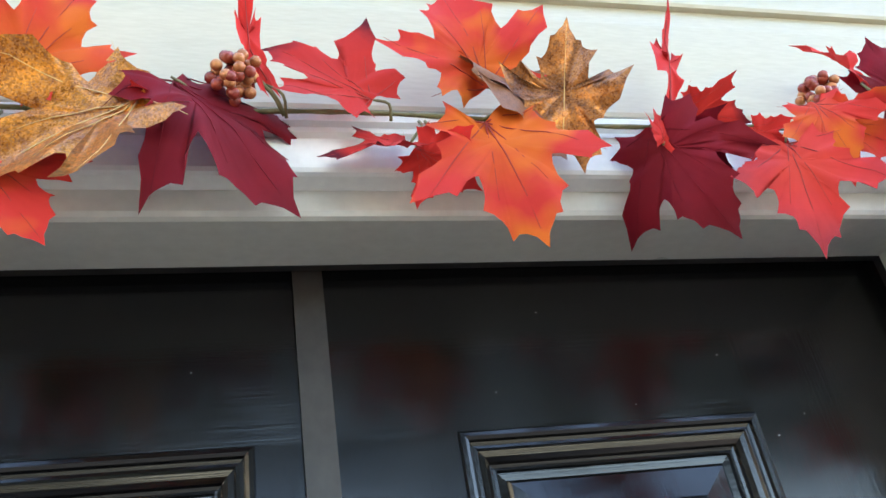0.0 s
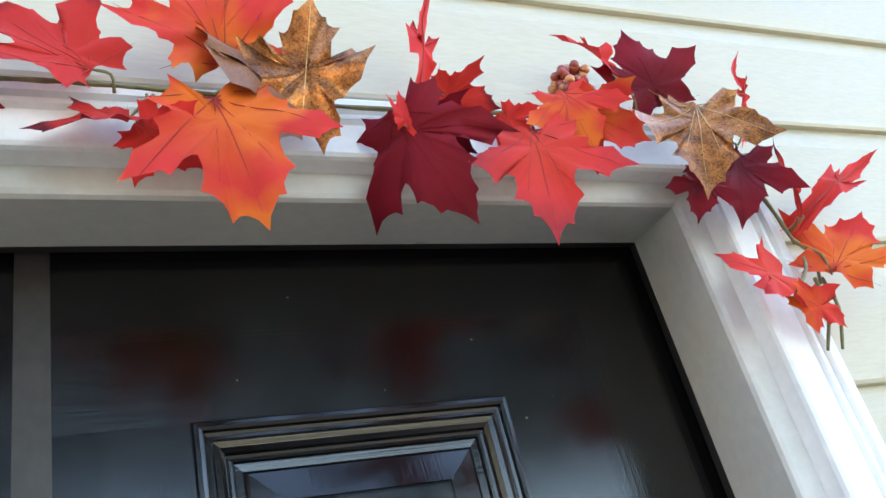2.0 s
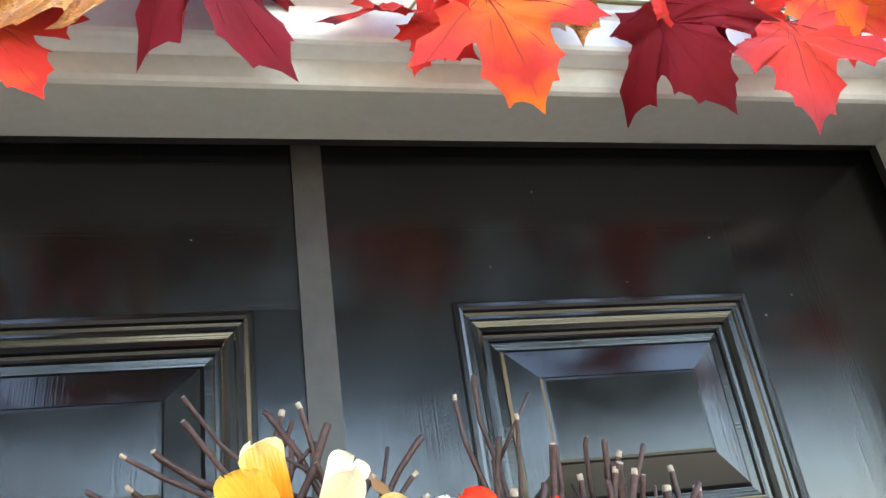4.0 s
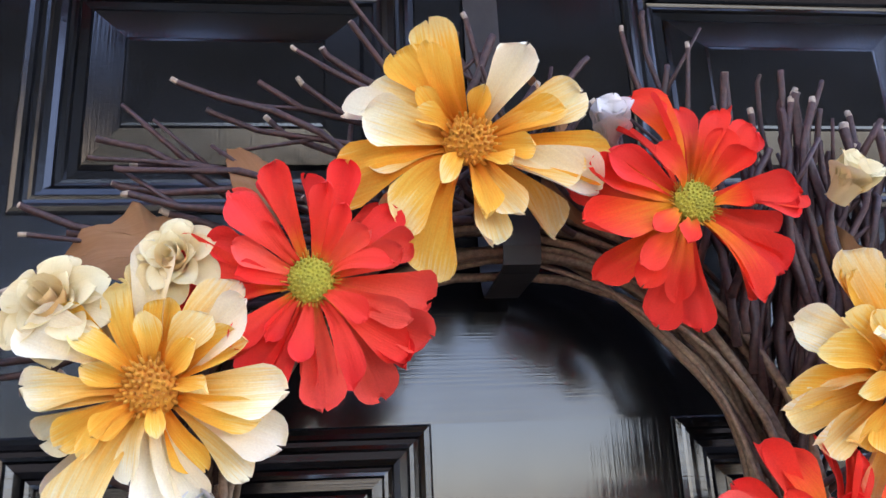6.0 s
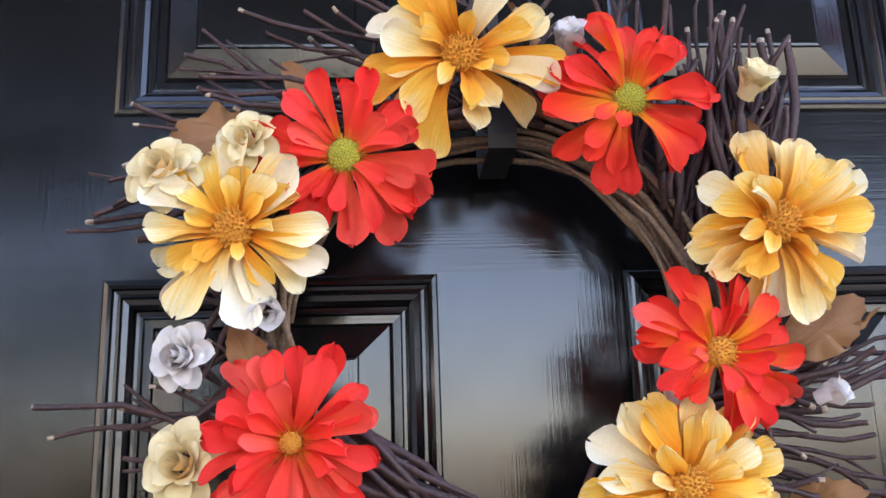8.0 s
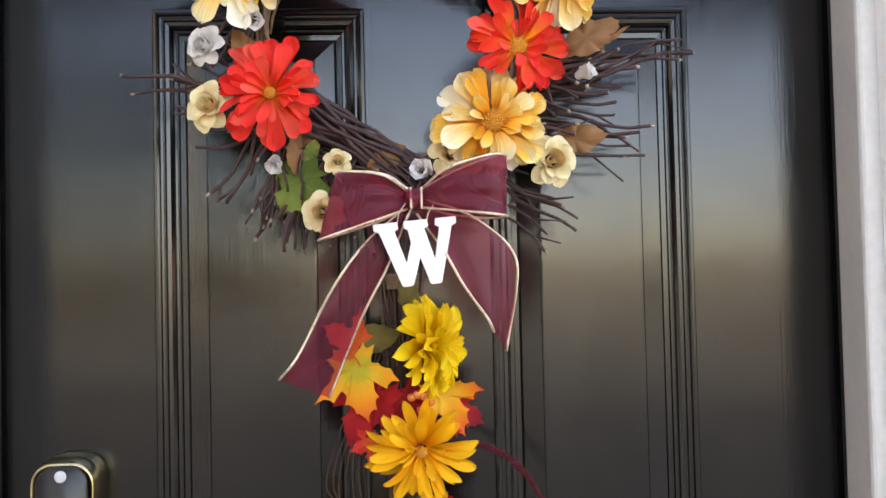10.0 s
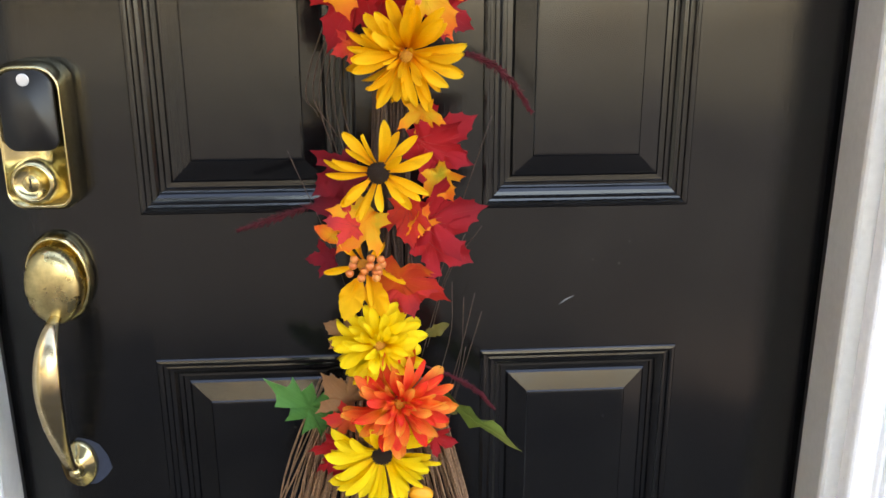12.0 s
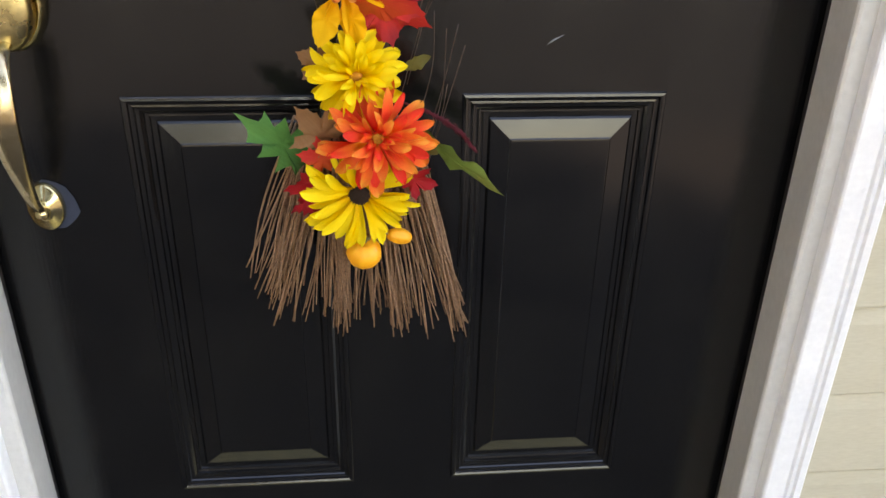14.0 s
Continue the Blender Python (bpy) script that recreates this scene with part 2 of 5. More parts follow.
LEAF_WINE = cloth("burgundy_maple_cloth", [(0.0, (0.13, 0.002, 0.009)), (0.4, (0.22, 0.004, 0.014)), (0.8, (0.11, 0.003, 0.011))], 0.25, True, thin=0.15)
LEAF_CRIMSON = cloth("crimson_maple_cloth", [(0.0, (0.50, 0.015, 0.018)), (0.4, (0.42, 0.012, 0.02)), (0.8, (0.25, 0.008, 0.016))], 0.25, True)
LEAF_TWO = cloth("red_and_burgundy_maple_cloth", [(0.0, (0.576, 0.029, 0.021)), (0.45, (0.528, 0.025, 0.021)), (0.62, (0.128, 0.008, 0.017))], 0.25, True)
LEAF_GREENISH = cloth("orange_green_maple_cloth", [(0.0, (0.55, 0.46, 0.035)), (0.12, (0.82, 0.46, 0.03)), (0.34, (0.90, 0.34, 0.02)), (0.7, (0.85, 0.13, 0.02))], 0.2, True)
LEAF_BROWN = cloth("dry_brown_leaf", [(0.0, (0.24, 0.115, 0.05)), (0.5, (0.34, 0.17, 0.075)), (1.0, (0.26, 0.12, 0.05))], 0.3, thin=0.15)
LEAF_GREEN = cloth("green_leaf", [(0.0, (0.09, 0.14, 0.025)), (0.5, (0.16, 0.23, 0.045)), (1.0, (0.27, 0.27, 0.07))], 0.3, thin=0.15)
LEAF_OAK = cloth("bright_green_leaf", [(0.0, (0.03, 0.10, 0.02)), (0.5, (0.06, 0.20, 0.04)), (1.0, (0.10, 0.27, 0.07))], 0.3, thin=0.15)
LEAF_OLIVE = cloth("olive_leaf", [(0.0, (0.09, 0.08, 0.015)), (0.5, (0.16, 0.13, 0.03)), (1.0, (0.12, 0.11, 0.03))], 0.3, thin=0.15)
COPPER = glitter("copper_glitter", (0.18, 0.055, 0.016), (0.64, 0.23, 0.055))
GOLD = glitter("gold_glitter", (0.32, 0.095, 0.013), (0.88, 0.33, 0.045))
COPPER_BACK = surface("brown_leaf_back", (0.16, 0.055, 0.022), (0.30, 0.12, 0.05), coarse=50, fine=500, rough=0.55, metal=0.2)
VEIN_DARK = surface("dark_leaf_vein", (0.30, 0.014, 0.014), (0.42, 0.035, 0.02), rough=0.7)
VEIN_GOLD = surface("gold_leaf_vein", (0.5, 0.28, 0.1), (0.75, 0.5, 0.2), rough=0.4, metal=0.6)
BERRY = surface("burgundy_berry", (0.16, 0.012, 0.015), (0.42, 0.075, 0.035), coarse=60, rough=0.25)
BERRY_COPPER = surface("copper_berry", (0.35, 0.10, 0.04), (0.62, 0.27, 0.10), coarse=60, rough=0.3, metal=0.3)
BERRY_ORANGE = surface("orange_berry", (0.62, 0.10, 0.02), (0.75, 0.30, 0.08), coarse=80, rough=0.35)
PUMPKIN = surface("orange_foam_gourd", (0.93, 0.33, 0.010), (0.96, 0.42, 0.018), coarse=70, rough=0.55)
RIBBON = organza("burgundy_organza", (0.15, 0.008, 0.028), (0.27, 0.016, 0.048))
RIBBON_EDGE = surface("gold_ribbon_edge", (0.62, 0.50, 0.34), (0.80, 0.70, 0.52), coarse=300, rough=0.35, metal=0.5)
LETTER = surface("white_letter_paint", (0.78, 0.78, 0.78), (0.83, 0.83, 0.82), coarse=60, rough=0.45)
PLUME = surface("dark_red_plume", (0.07, 0.004, 0.01), (0.16, 0.01, 0.02), coarse=120, fine=700, rough=0.9)
CONCRETE = surface("porch_paving", (0.036, 0.032, 0.030), (0.062, 0.052, 0.046), rough=0.85)
ASPHALT = surface("asphalt", (0.018, 0.018, 0.018), (0.034, 0.033, 0.032), rough=0.9)
# haze and brightness of the distance are put into this pale colour
FAR = surface("pale_horizon_haze", (0.22, 0.20, 0.14), (0.34, 0.31, 0.23), coarse=0.6, fine=5, rough=0.95)
GRASS = surface("dry_lawn", (0.085, 0.08, 0.05), (0.14, 0.13, 0.09), coarse=3, fine=60, rough=0.9)
BARK = surface("tree_bark", (0.05, 0.035, 0.025), (0.11, 0.085, 0.06), coarse=8, rough=0.9)
# very dark leaves of the unseen tree and hedge, for dark reflections
TREES = surface("dark_foliage", (0.008, 0.011, 0.005), (0.026, 0.030, 0.014), coarse=0.8, fine=9, rough=0.95)


# ---- building helpers ----
def mesh_of(name, bm, mat, smooth=True):
    me = bpy.data.meshes.new(name)
    bmesh.ops.recalc_face_normals(bm, faces=bm.faces)
    bm.to_mesh(me)
    bm.free()
    for m in (mat if isinstance(mat, (list, tuple)) else (mat,)):
        me.materials.append(m)
    if smooth:
        me.polygons.foreach_set("use_smooth", [True] * len(me.polygons))
    return me


SPOT = {}


def place(name, mesh, parent, m, label=""):
    """A mesh object under parent, at the world pose m."""
    ob = new(name, mesh)
    ob.parent = parent
    ob.matrix_basis = SPOT[parent].inverted() @ m
    SPOT[ob] = m.copy()
    if label:
        ob["label"] = label
    return ob


def part(name, bm, mat, parent, label="", m=None, smooth=True):
    return place(name, mesh_of(name, bm, mat, smooth), parent, m or SPOT[parent], label)


def thing(name, x, y, z, label, category, kind="", group=""):
    ob = new(name)
    ob.location = (x, y, z)
    ob.empty_display_size = 0.05
    SPOT[ob] = Matrix.Translation((x, y, z))
    return tagged(ob, label, category, group, kind)


def shift(parent):
    """World to the parent's own space, for meshes built in world numbers."""
    return SPOT[parent].inverted()


def world_part(name, bm, mat, parent, label="", smooth=True):
    bm.transform(shift(parent))
    return part(name, bm, mat, parent, label, None, smooth)


def box(bm, a, b):
    vs = [bm.verts.new((x, y, z)) for x in (a[0], b[0]) for y in (a[1], b[1]) for z in (a[2], b[2])]
    for f in ((0, 1, 3, 2), (4, 6, 7, 5), (0, 4, 5, 1), (2, 3, 7, 6), (0, 2, 6, 4), (1, 5, 7, 3)):
        bm.faces.new([vs[i] for i in f])
    return vs


def jitter3(r):
    return r.uniform(-1, 1)


def tube(bm, pts, radii, sides=6, cap_index=None):
    pts = [Vector(p) for p in pts]
    rings = []
    up = Vector((0.31, 0.87, 0.39))
    for i, p in enumerate(pts):
        d = (pts[min(i + 1, len(pts) - 1)] - pts[max(i - 1, 0)]).normalized()
        a = d.cross(up)
        a = a.normalized() if a.length > 1e-4 else d.orthogonal().normalized()
        b = d.cross(a)
        r = radii[i] if isinstance(radii, (list, tuple)) else radii
        rings.append([bm.verts.new(p + r * (math.cos(2 * math.pi * k / sides) * a + math.sin(2 * math.pi * k / sides) * b)) for k in range(sides)])
    for q, s in zip(rings, rings[1:]):
        for k in range(sides):
            bm.faces.new((q[k], q[(k + 1) % sides], s[(k + 1) % sides], s[k]))
    ends = [bm.faces.new(rings[0]), bm.faces.new(rings[-1])]
    if cap_index is not None:
        ends[1].material_index = cap_index
    return rings


def smooth_line(pts, n):
    """n points on a smooth line through pts."""
    pts = [Vector(p) for p in pts]
    ext = [2 * pts[0] - pts[1], *pts, 2 * pts[-1] - pts[-2]]
    out = []
    for i in range(n):
        u = i / (n - 1) * (len(pts) - 1)
        k = min(int(u), len(pts) - 2)
        f = u - k
        p0, p1, p2, p3 = ext[k:k + 4]
        out.append(0.5 * (2 * p1 + (p2 - p0) * f + (2 * p0 - 5 * p1 + 4 * p2 - p3) * f * f + (3 * p1 - p0 - 3 * p2 + p3) * f ** 3))
    return out


def lathe(bm, profile, sides=28, sx=1.0, sz=1.0):
    """Profile of (radius, y) turned round the y axis; y towards the viewer is negative."""
    rings = [[bm.verts.new((sx * r * math.cos(2 * math.pi * k / sides), y, sz * r * math.sin(2 * math.pi * k / sides))) for k in range(sides)] for r, y in profile]
    for q, s in zip(rings, rings[1:]):
        for k in range(sides):
            bm.faces.new((q[k], q[(k + 1) % sides], s[(k + 1) % sides], s[k]))
    bm.faces.new(rings[-1])
    bm.faces.new(rings[0])


def facing(x, y, z, nx=0.0, nz=0.0, spin=0.0):
    """Pose whose z axis looks out of the door, leaning by nx, nz; y axis up, turned by spin degrees."""
    zax = Vector((nx, -1, nz)).normalized()
    xax = Vector((0, 0, 1)).cross(zax).normalized()
    yax = zax.cross(xax)
    m = Matrix((xax, yax, zax)).transposed().to_4x4()
    m.translation = (x, y, z)
    return m @ pose(0, 0, 0, 0, 0, spin)


# ---- the wall, the siding and the door frame ----
IN_L, IN_R, IN_TOP = -0.428, 0.432, 2.0125
wall = thing("wall_front", 0, 0, 0, "cream horizontal lap siding wall round a front door", "wall", "structure")
bm = bmesh.new()
box(bm, (-2.2, -0.078, 0), (-0.488, 0.08, 2.62))
box(bm, (0.492, -0.078, 0), (2.2, 0.08, 2.62))
box(bm, (-0.488, -0.078, 2.073), (0.492, 0.08, 2.62))
world_part("wall_core", bm, SIDING, wall, smooth=False)


def siding_board(x0, x1, z, h=0.125):
    """One lap course: a flat face leaning out to a thick rounded lower lip, coved at the top."""
    prof = [(-0.080, h + 0.004), (-0.084, h), (-0.0865, h - 0.012), (-0.0885, h - 0.024), (-0.0905, 0.008), (-0.0908, 0.003), (-0.0895, 0.0), (-0.080, 0.0)]
    bm = bmesh.new()
    a = [bm.verts.new((x0, y, z + dz)) for y, dz in prof]
    b = [bm.verts.new((x1, y, z + dz)) for y, dz in prof]
    for i in range(len(prof) - 1):
        bm.faces.new((a[i], a[i + 1], b[i + 1], b[i]))
    bm.faces.new(a)
    bm.faces.new(b)
    world_part("siding_board", bm, SIDING, wall, smooth=False)


for k in range(-17, 5):
    zk = 2.103 + 0.125 * k
    if k >= 0:
        siding_board(-2.2, 2.2, zk)
    else:
        siding_board(-2.2, IN_L - 0.071, zk)
        siding_board(IN_R + 0.071, 2.2, zk)

door_frame = thing("door_frame", 0, 0, 0, "white painted wooden door frame with moulded casing", "door frame", "structure")


def mitred(profile, name, mat, label=""):
    """A moulding carried up one side, over the head and down the other; profile in (outward, y)."""
    for corners in (((IN_L, -1, 0.0), (IN_L, -1, IN_TOP)), ((IN_R, 1, 0.0), (IN_R, 1, IN_TOP)), None):
        bm = bmesh.new()
        rows = []
        for o, y in profile:
            if corners is None:
                rows.append((bm.verts.new((IN_L - o, y, IN_TOP + o)), bm.verts.new((IN_R + o, y, IN_TOP + o))))
            else:
                (x, s, z0), (_, _, z1) = corners
                rows.append((bm.verts.new((x + s * o, y, z0)), bm.verts.new((x + s * o, y, z1 + o))))
        for (a, b), (c, d) in zip(rows, rows[1:]):
            bm.faces.new((a, b, d, c))
        world_part(name, bm, mat, door_frame, label, smooth=False)


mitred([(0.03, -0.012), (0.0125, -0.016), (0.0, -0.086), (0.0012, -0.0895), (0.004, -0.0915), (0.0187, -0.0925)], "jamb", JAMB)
mitred([(0.0188, -0.089), (0.0190, -0.094), (0.0184, -0.107), (0.0195, -0.110), (0.022, -0.1115), (0.044, -0.1115), (0.0455, -0.1085), (0.0475, -0.1085), (0.050, -0.112),
        (0.053, -0.112), (0.0545, -0.109), (0.0565, -0.109), (0.0585, -0.113), (0.066, -0.113), (0.069, -0.1105), (0.070, -0.106), (0.070, -0.07)], "casing", WHITE)
mitred([(0.034, -0.001), (0.019, -0.003), (0.0135, -0.007), (0.0125, -0.0155), (0.016, -0.0175), (0.03, -0.0175)], "weatherstrip", RUBBER, "black rubber weatherstrip")
bm = bmesh.new()
box(bm, (-0.47, -0.16, -0.03), (0.47, 0.06, 0.012))
world_part("threshold", bm, BRASS_WORN, door_frame, "worn metal threshold", False)

# ---- the door ----
door = thing("door_1", 0, 0, 0, "glossy black six-panel wooden front door, closed", "door", "structure")
DX0, DX1, DZ0, DZ1 = -0.452, 0.457, 0.016, 2.034
COLS = ((-0.286, -0.062), (0.068, 0.290))
ROWS = ((0.293, 0.832), (0.995, 1.618), (1.736, 1.903))


def board(name, x0, x1, z0, z1, mat):
    bm = bmesh.new()
    box(bm, (x0, 0.0, z0), (x1, 0.044, z1))
    c = Vector(((x0 + x1) / 2, 0.0, (z0 + z1) / 2))
    bm.transform(Matrix.Translation(-c))
    part(name, bm, mat, door, m=Matrix.Translation(c), smooth=False)


board("stile", DX0, COLS[0][0], DZ0, DZ1, PAINT_V)
board("stile", COLS[1][1], DX1, DZ0, DZ1, PAINT_V)
for z0, z1 in ((DZ0, ROWS[0][0]), (ROWS[0][1], ROWS[1][0]), (ROWS[1][1], ROWS[2][0]), (ROWS[2][1], DZ1)):
    board("rail", COLS[0][0], COLS[1][1], z0, z1, PAINT_H)
for z0, z1 in ROWS:
    board("mullion", COLS[0][1], COLS[1][0], z0, z1, PAINT_V)


def panel_rings(bm, x0, x1, z0, z1, steps, fill):
    rings = []
    for d, y in steps:
        rings.append([bm.verts.new((x, y, z)) for x, z in ((x0 + d, z0 + d), (x1 - d, z0 + d), (x1 - d, z1 - d), (x0 + d, z1 - d))])
    for q, s in zip(rings, rings[1:]):
        for k in range(4):
            bm.faces.new((q[k], q[(k + 1) % 4], s[(k + 1) % 4], s[k]))
    if fill:
        bm.faces.new(rings[-1])


MOULD = ((0.0, 0.004), (0.0, -0.0012), (0.0012, -0.0026), (0.004, -0.0032), (0.0062, -0.0022), (0.0072, 0.0006), (0.0094, 0.0012), (0.0115, 0.0008), (0.0128, 0.0026), (0.0165, 0.0034),
         (0.0195, 0.0058), (0.0205, 0.0088), (0.0225, 0.0094), (0.0245, 0.0092), (0.0256, 0.0115), (0.031, 0.0118))
FIELD = ((0.0305, 0.0125), (0.0312, 0.0112), (0.0335, 0.0092), (0.054, 0.0046), (0.0552, 0.0034), (0.057, 0.0031))
for x0, x1 in COLS:
    for z0, z1 in ROWS:
        c = Vector(((x0 + x1) / 2, 0, (z0 + z1) / 2))
        bm = bmesh.new()
        panel_rings(bm, x0, x1, z0, z1, FIELD, True)
        bm.transform(Matrix.Translation(-c))
        panel = part("door_panel", bm, PAINT_P, door, m=Matrix.Translation(c), smooth=False)
        bm = bmesh.new()
        panel_rings(bm, x0, x1, z0, z1, MOULD, False)
        bm.transform(Matrix.Translation(-c))
        place("moulding", mesh_of("moulding", bm, PAINT_H, False), panel, Matrix.Translation(c))

# ---- porch floor, ceiling and the ground outside ----
bm = bmesh.new()
box(bm, (-2.2, -2.0, -0.16), (2.2, -0.02, 0.0))
floor = tagged(new("floor", mesh_of("floor", bm, CONCRETE, False)), "dark brown paved porch floor", "floor", "", "structure")
# added wall, out of view, keeps left skylight off the right jamb
added_wall_left = thing("added_wall_left", -1.55, -1.2, 0, "added cream siding wall, unseen, blocks skylight from the left", "wall", "structure")
bm = bmesh.new()
box(bm, (-1.70, -1.50, 0), (-1.55, -0.092, 2.62))
world_part("wall_core", bm, SIDING, added_wall_left, smooth=False)
# added tree, never in view: darkens the door's gloss and shades the porch
tree = thing("reflected_dark_tree", -1.0, -6.5, -0.17, "added large leafy tree, unseen, darkens the door's reflection", "tree")
rng = random.Random(17)
bm = bmesh.new()
tube(bm, [(-7.6, -7.5, -0.2), (-7.5, -7.4, 2.0), (-7.2, -7.2, 4.0), (-6.6, -7.0, 6.0)], [0.28, 0.22, 0.18, 0.1], 12)
for k in range(7):
    x = -4.5 + 1.7 * k
    tube(bm, smooth_line([(-7.3, -7.3, 3.4), (0.5 * (-7.3 + x), -6.9, 4.6 + 0.3 * (k % 3)), (x, -6.5, 5.6 + 0.5 * (k % 2))], 8), [0.13 - 0.012 * i for i in range(8)], 7)
world_part("trunk", bm, BARK, tree)
verts, faces = [], []
for k in range(5200):
    x = rng.uniform(-8.5, 7.5)
    low = 3.7 + 0.5 * noise.noise((x * 0.45, 1.3, 0.2)) + 0.25 * noise.noise((x * 1.7, 5.3, 0.2))
    z = low + (6.7 - low) * rng.random() ** 1.1
    y = -6.5 + rng.gauss(0, 0.7)
    s = rng.uniform(0.10, 0.26)
    c = Vector((x, y, z))
    u = Vector((jitter3(rng), jitter3(rng), jitter3(rng))).normalized() * s
    v = u.orthogonal().normalized() * s * 0.6
    n0 = len(verts)
    verts += [c - u, c + v, c + u, c - v]
    faces.append((n0, n0 + 1, n0 + 2, n0 + 3))
me = bpy.data.meshes.new("crown")
me.from_pydata([v - Vector((-1.0, -6.5, -0.17)) for v in verts], [], faces)
me.materials.append(TREES)
place("crown", me, tree, SPOT[tree], "dense dark green leaves")
bm = bmesh.new()
bmesh.ops.create_grid(bm, x_segments=2, y_segments=2, size=400)
ground = tagged(new("ground", mesh_of("ground", bm, GRASS, False)), "dull brown green lawn before the house", "lawn", "", "structure")
ground.location = (0, 0, -0.17)
# added hedge, out of view, hides the bright left horizon from the door
hedge = thing("hedge", -6.0, -9.2, -0.17, "added dark green hedge on bare stems, unseen, darkens the door's left reflection", "hedge")
rng = random.Random(31)
verts, faces = [], []
for k in range(4300):
    c = Vector((-6.0 + rng.uniform(-7.0, 5.0), -9.2 + rng.uniform(-0.4, 0.4), rng.uniform(0.95, 3.9) + rng.gauss(0, 0.15)))
    u = Vector((jitter3(rng), jitter3(rng), jitter3(rng))).normalized() * rng.uniform(0.08, 0.2)
    v = u.orthogonal().normalized() * u.length * 0.6
    n0 = len(verts)
    verts += [c - u, c + v, c + u, c - v]
    faces.append((n0, n0 + 1, n0 + 2, n0 + 3))
me = bpy.data.meshes.new("foliage")
me.from_pydata([v - Vector((-6.0, -9.2, -0.17)) for v in verts], [], faces)
me.materials.append(TREES)
place("foliage", me, hedge, SPOT[hedge])
for k in range(8):
    bm = bmesh.new()
    tube(bm, [(-12.4 + 1.5 * k, -9.2, -0.2), (-12.4 + 1.5 * k, -9.2, 1.9)], [0.05, 0.03], 6)
    world_part("stem", bm, BARK, hedge)
# added asphalt strip, out of view, keeps the lower door's reflection dark
bm = bmesh.new()
box(bm, (-30, -8.7, -0.3), (30, -2.1, -0.162))
tagged(new("driveway", mesh_of("driveway", bm, ASPHALT, False)), "added dark asphalt strip before the porch, unseen, darkens the door's reflection", "driveway", "", "structure")
# added horizon band, out of view, pale to brighten reflections in the door
bm = bmesh.new()
rng = random.Random(3)
prev = None
for k in range(121):
    a = math.pi + math.pi * k / 120
    x, y = 45 * math.cos(a), 45 * math.sin(a)
    h = 2.2 + 1.4 * noise.noise((k * 0.11, 0, 3)) + rng.uniform(-0.5, 0.5)
    cur = (bm.verts.new((x, y, -0.3)), bm.verts.new((x * 1.01, y * 1.01, h)))
    if prev:
        bm.faces.new((prev[0], cur[0], cur[1], prev[1]))
    prev = cur
tagged(new("backdrop", mesh_of("backdrop", bm, FAR, False)), "added pale horizon band, unseen, brightens the door's reflection", "distance", "", "structure")

# ---- leaves, petals and flowers ----
HALF = ((0.03, 0.0), (0.15, -0.04), (0.28, -0.15), (0.31, -0.05), (0.45, -0.05), (0.41, 0.06), (0.35, 0.16), (0.46, 0.20), (0.49, 0.27), (0.63, 0.33),
        (0.79, 0.54), (0.61, 0.52), (0.51, 0.59), (0.41, 0.51), (0.29, 0.46), (0.27, 0.58), (0.32, 0.67), (0.22, 0.72), (0.19, 0.83), (0.09, 0.86), (0.0, 1.0))
OAK = ((0.02, 0.0), (0.08, 0.12), (0.20, 0.10), (0.13, 0.24), (0.28, 0.28), (0.30, 0.36), (0.14, 0.42), (0.26, 0.52), (0.25, 0.60), (0.11, 0.66), (0.16, 0.78), (0.08, 0.86), (0.0, 1.0))
JAG = ((0.02, 0.0), (0.06, 0.10), (0.20, 0.17), (0.10, 0.22), (0.27, 0.37), (0.12, 0.40), (0.26, 0.58), (0.10, 0.60), (0.19, 0.77), (0.07, 0.79), (0.0, 1.0))
OVAL = ((0.02, 0.0), (0.10, 0.08), (0.19, 0.22), (0.25, 0.38), (0.255, 0.48), (0.27, 0.52), (0.23, 0.66), (0.16, 0.80), (0.08, 0.92), (0.0, 1.0))
OAK_WIDE = tuple((1.55 * x, y) for x, y in OAK)
FOLDED = tuple((0.13 * x, y) for x, y in HALF)
CURLED = tuple((0.60 * x, y) for x, y in HALF)
BLADE = ((0.02, 0.0), (0.05, 0.15), (0.085, 0.35), (0.095, 0.5), (0.08, 0.7), (0.04, 0.88), (0.0, 1.0))


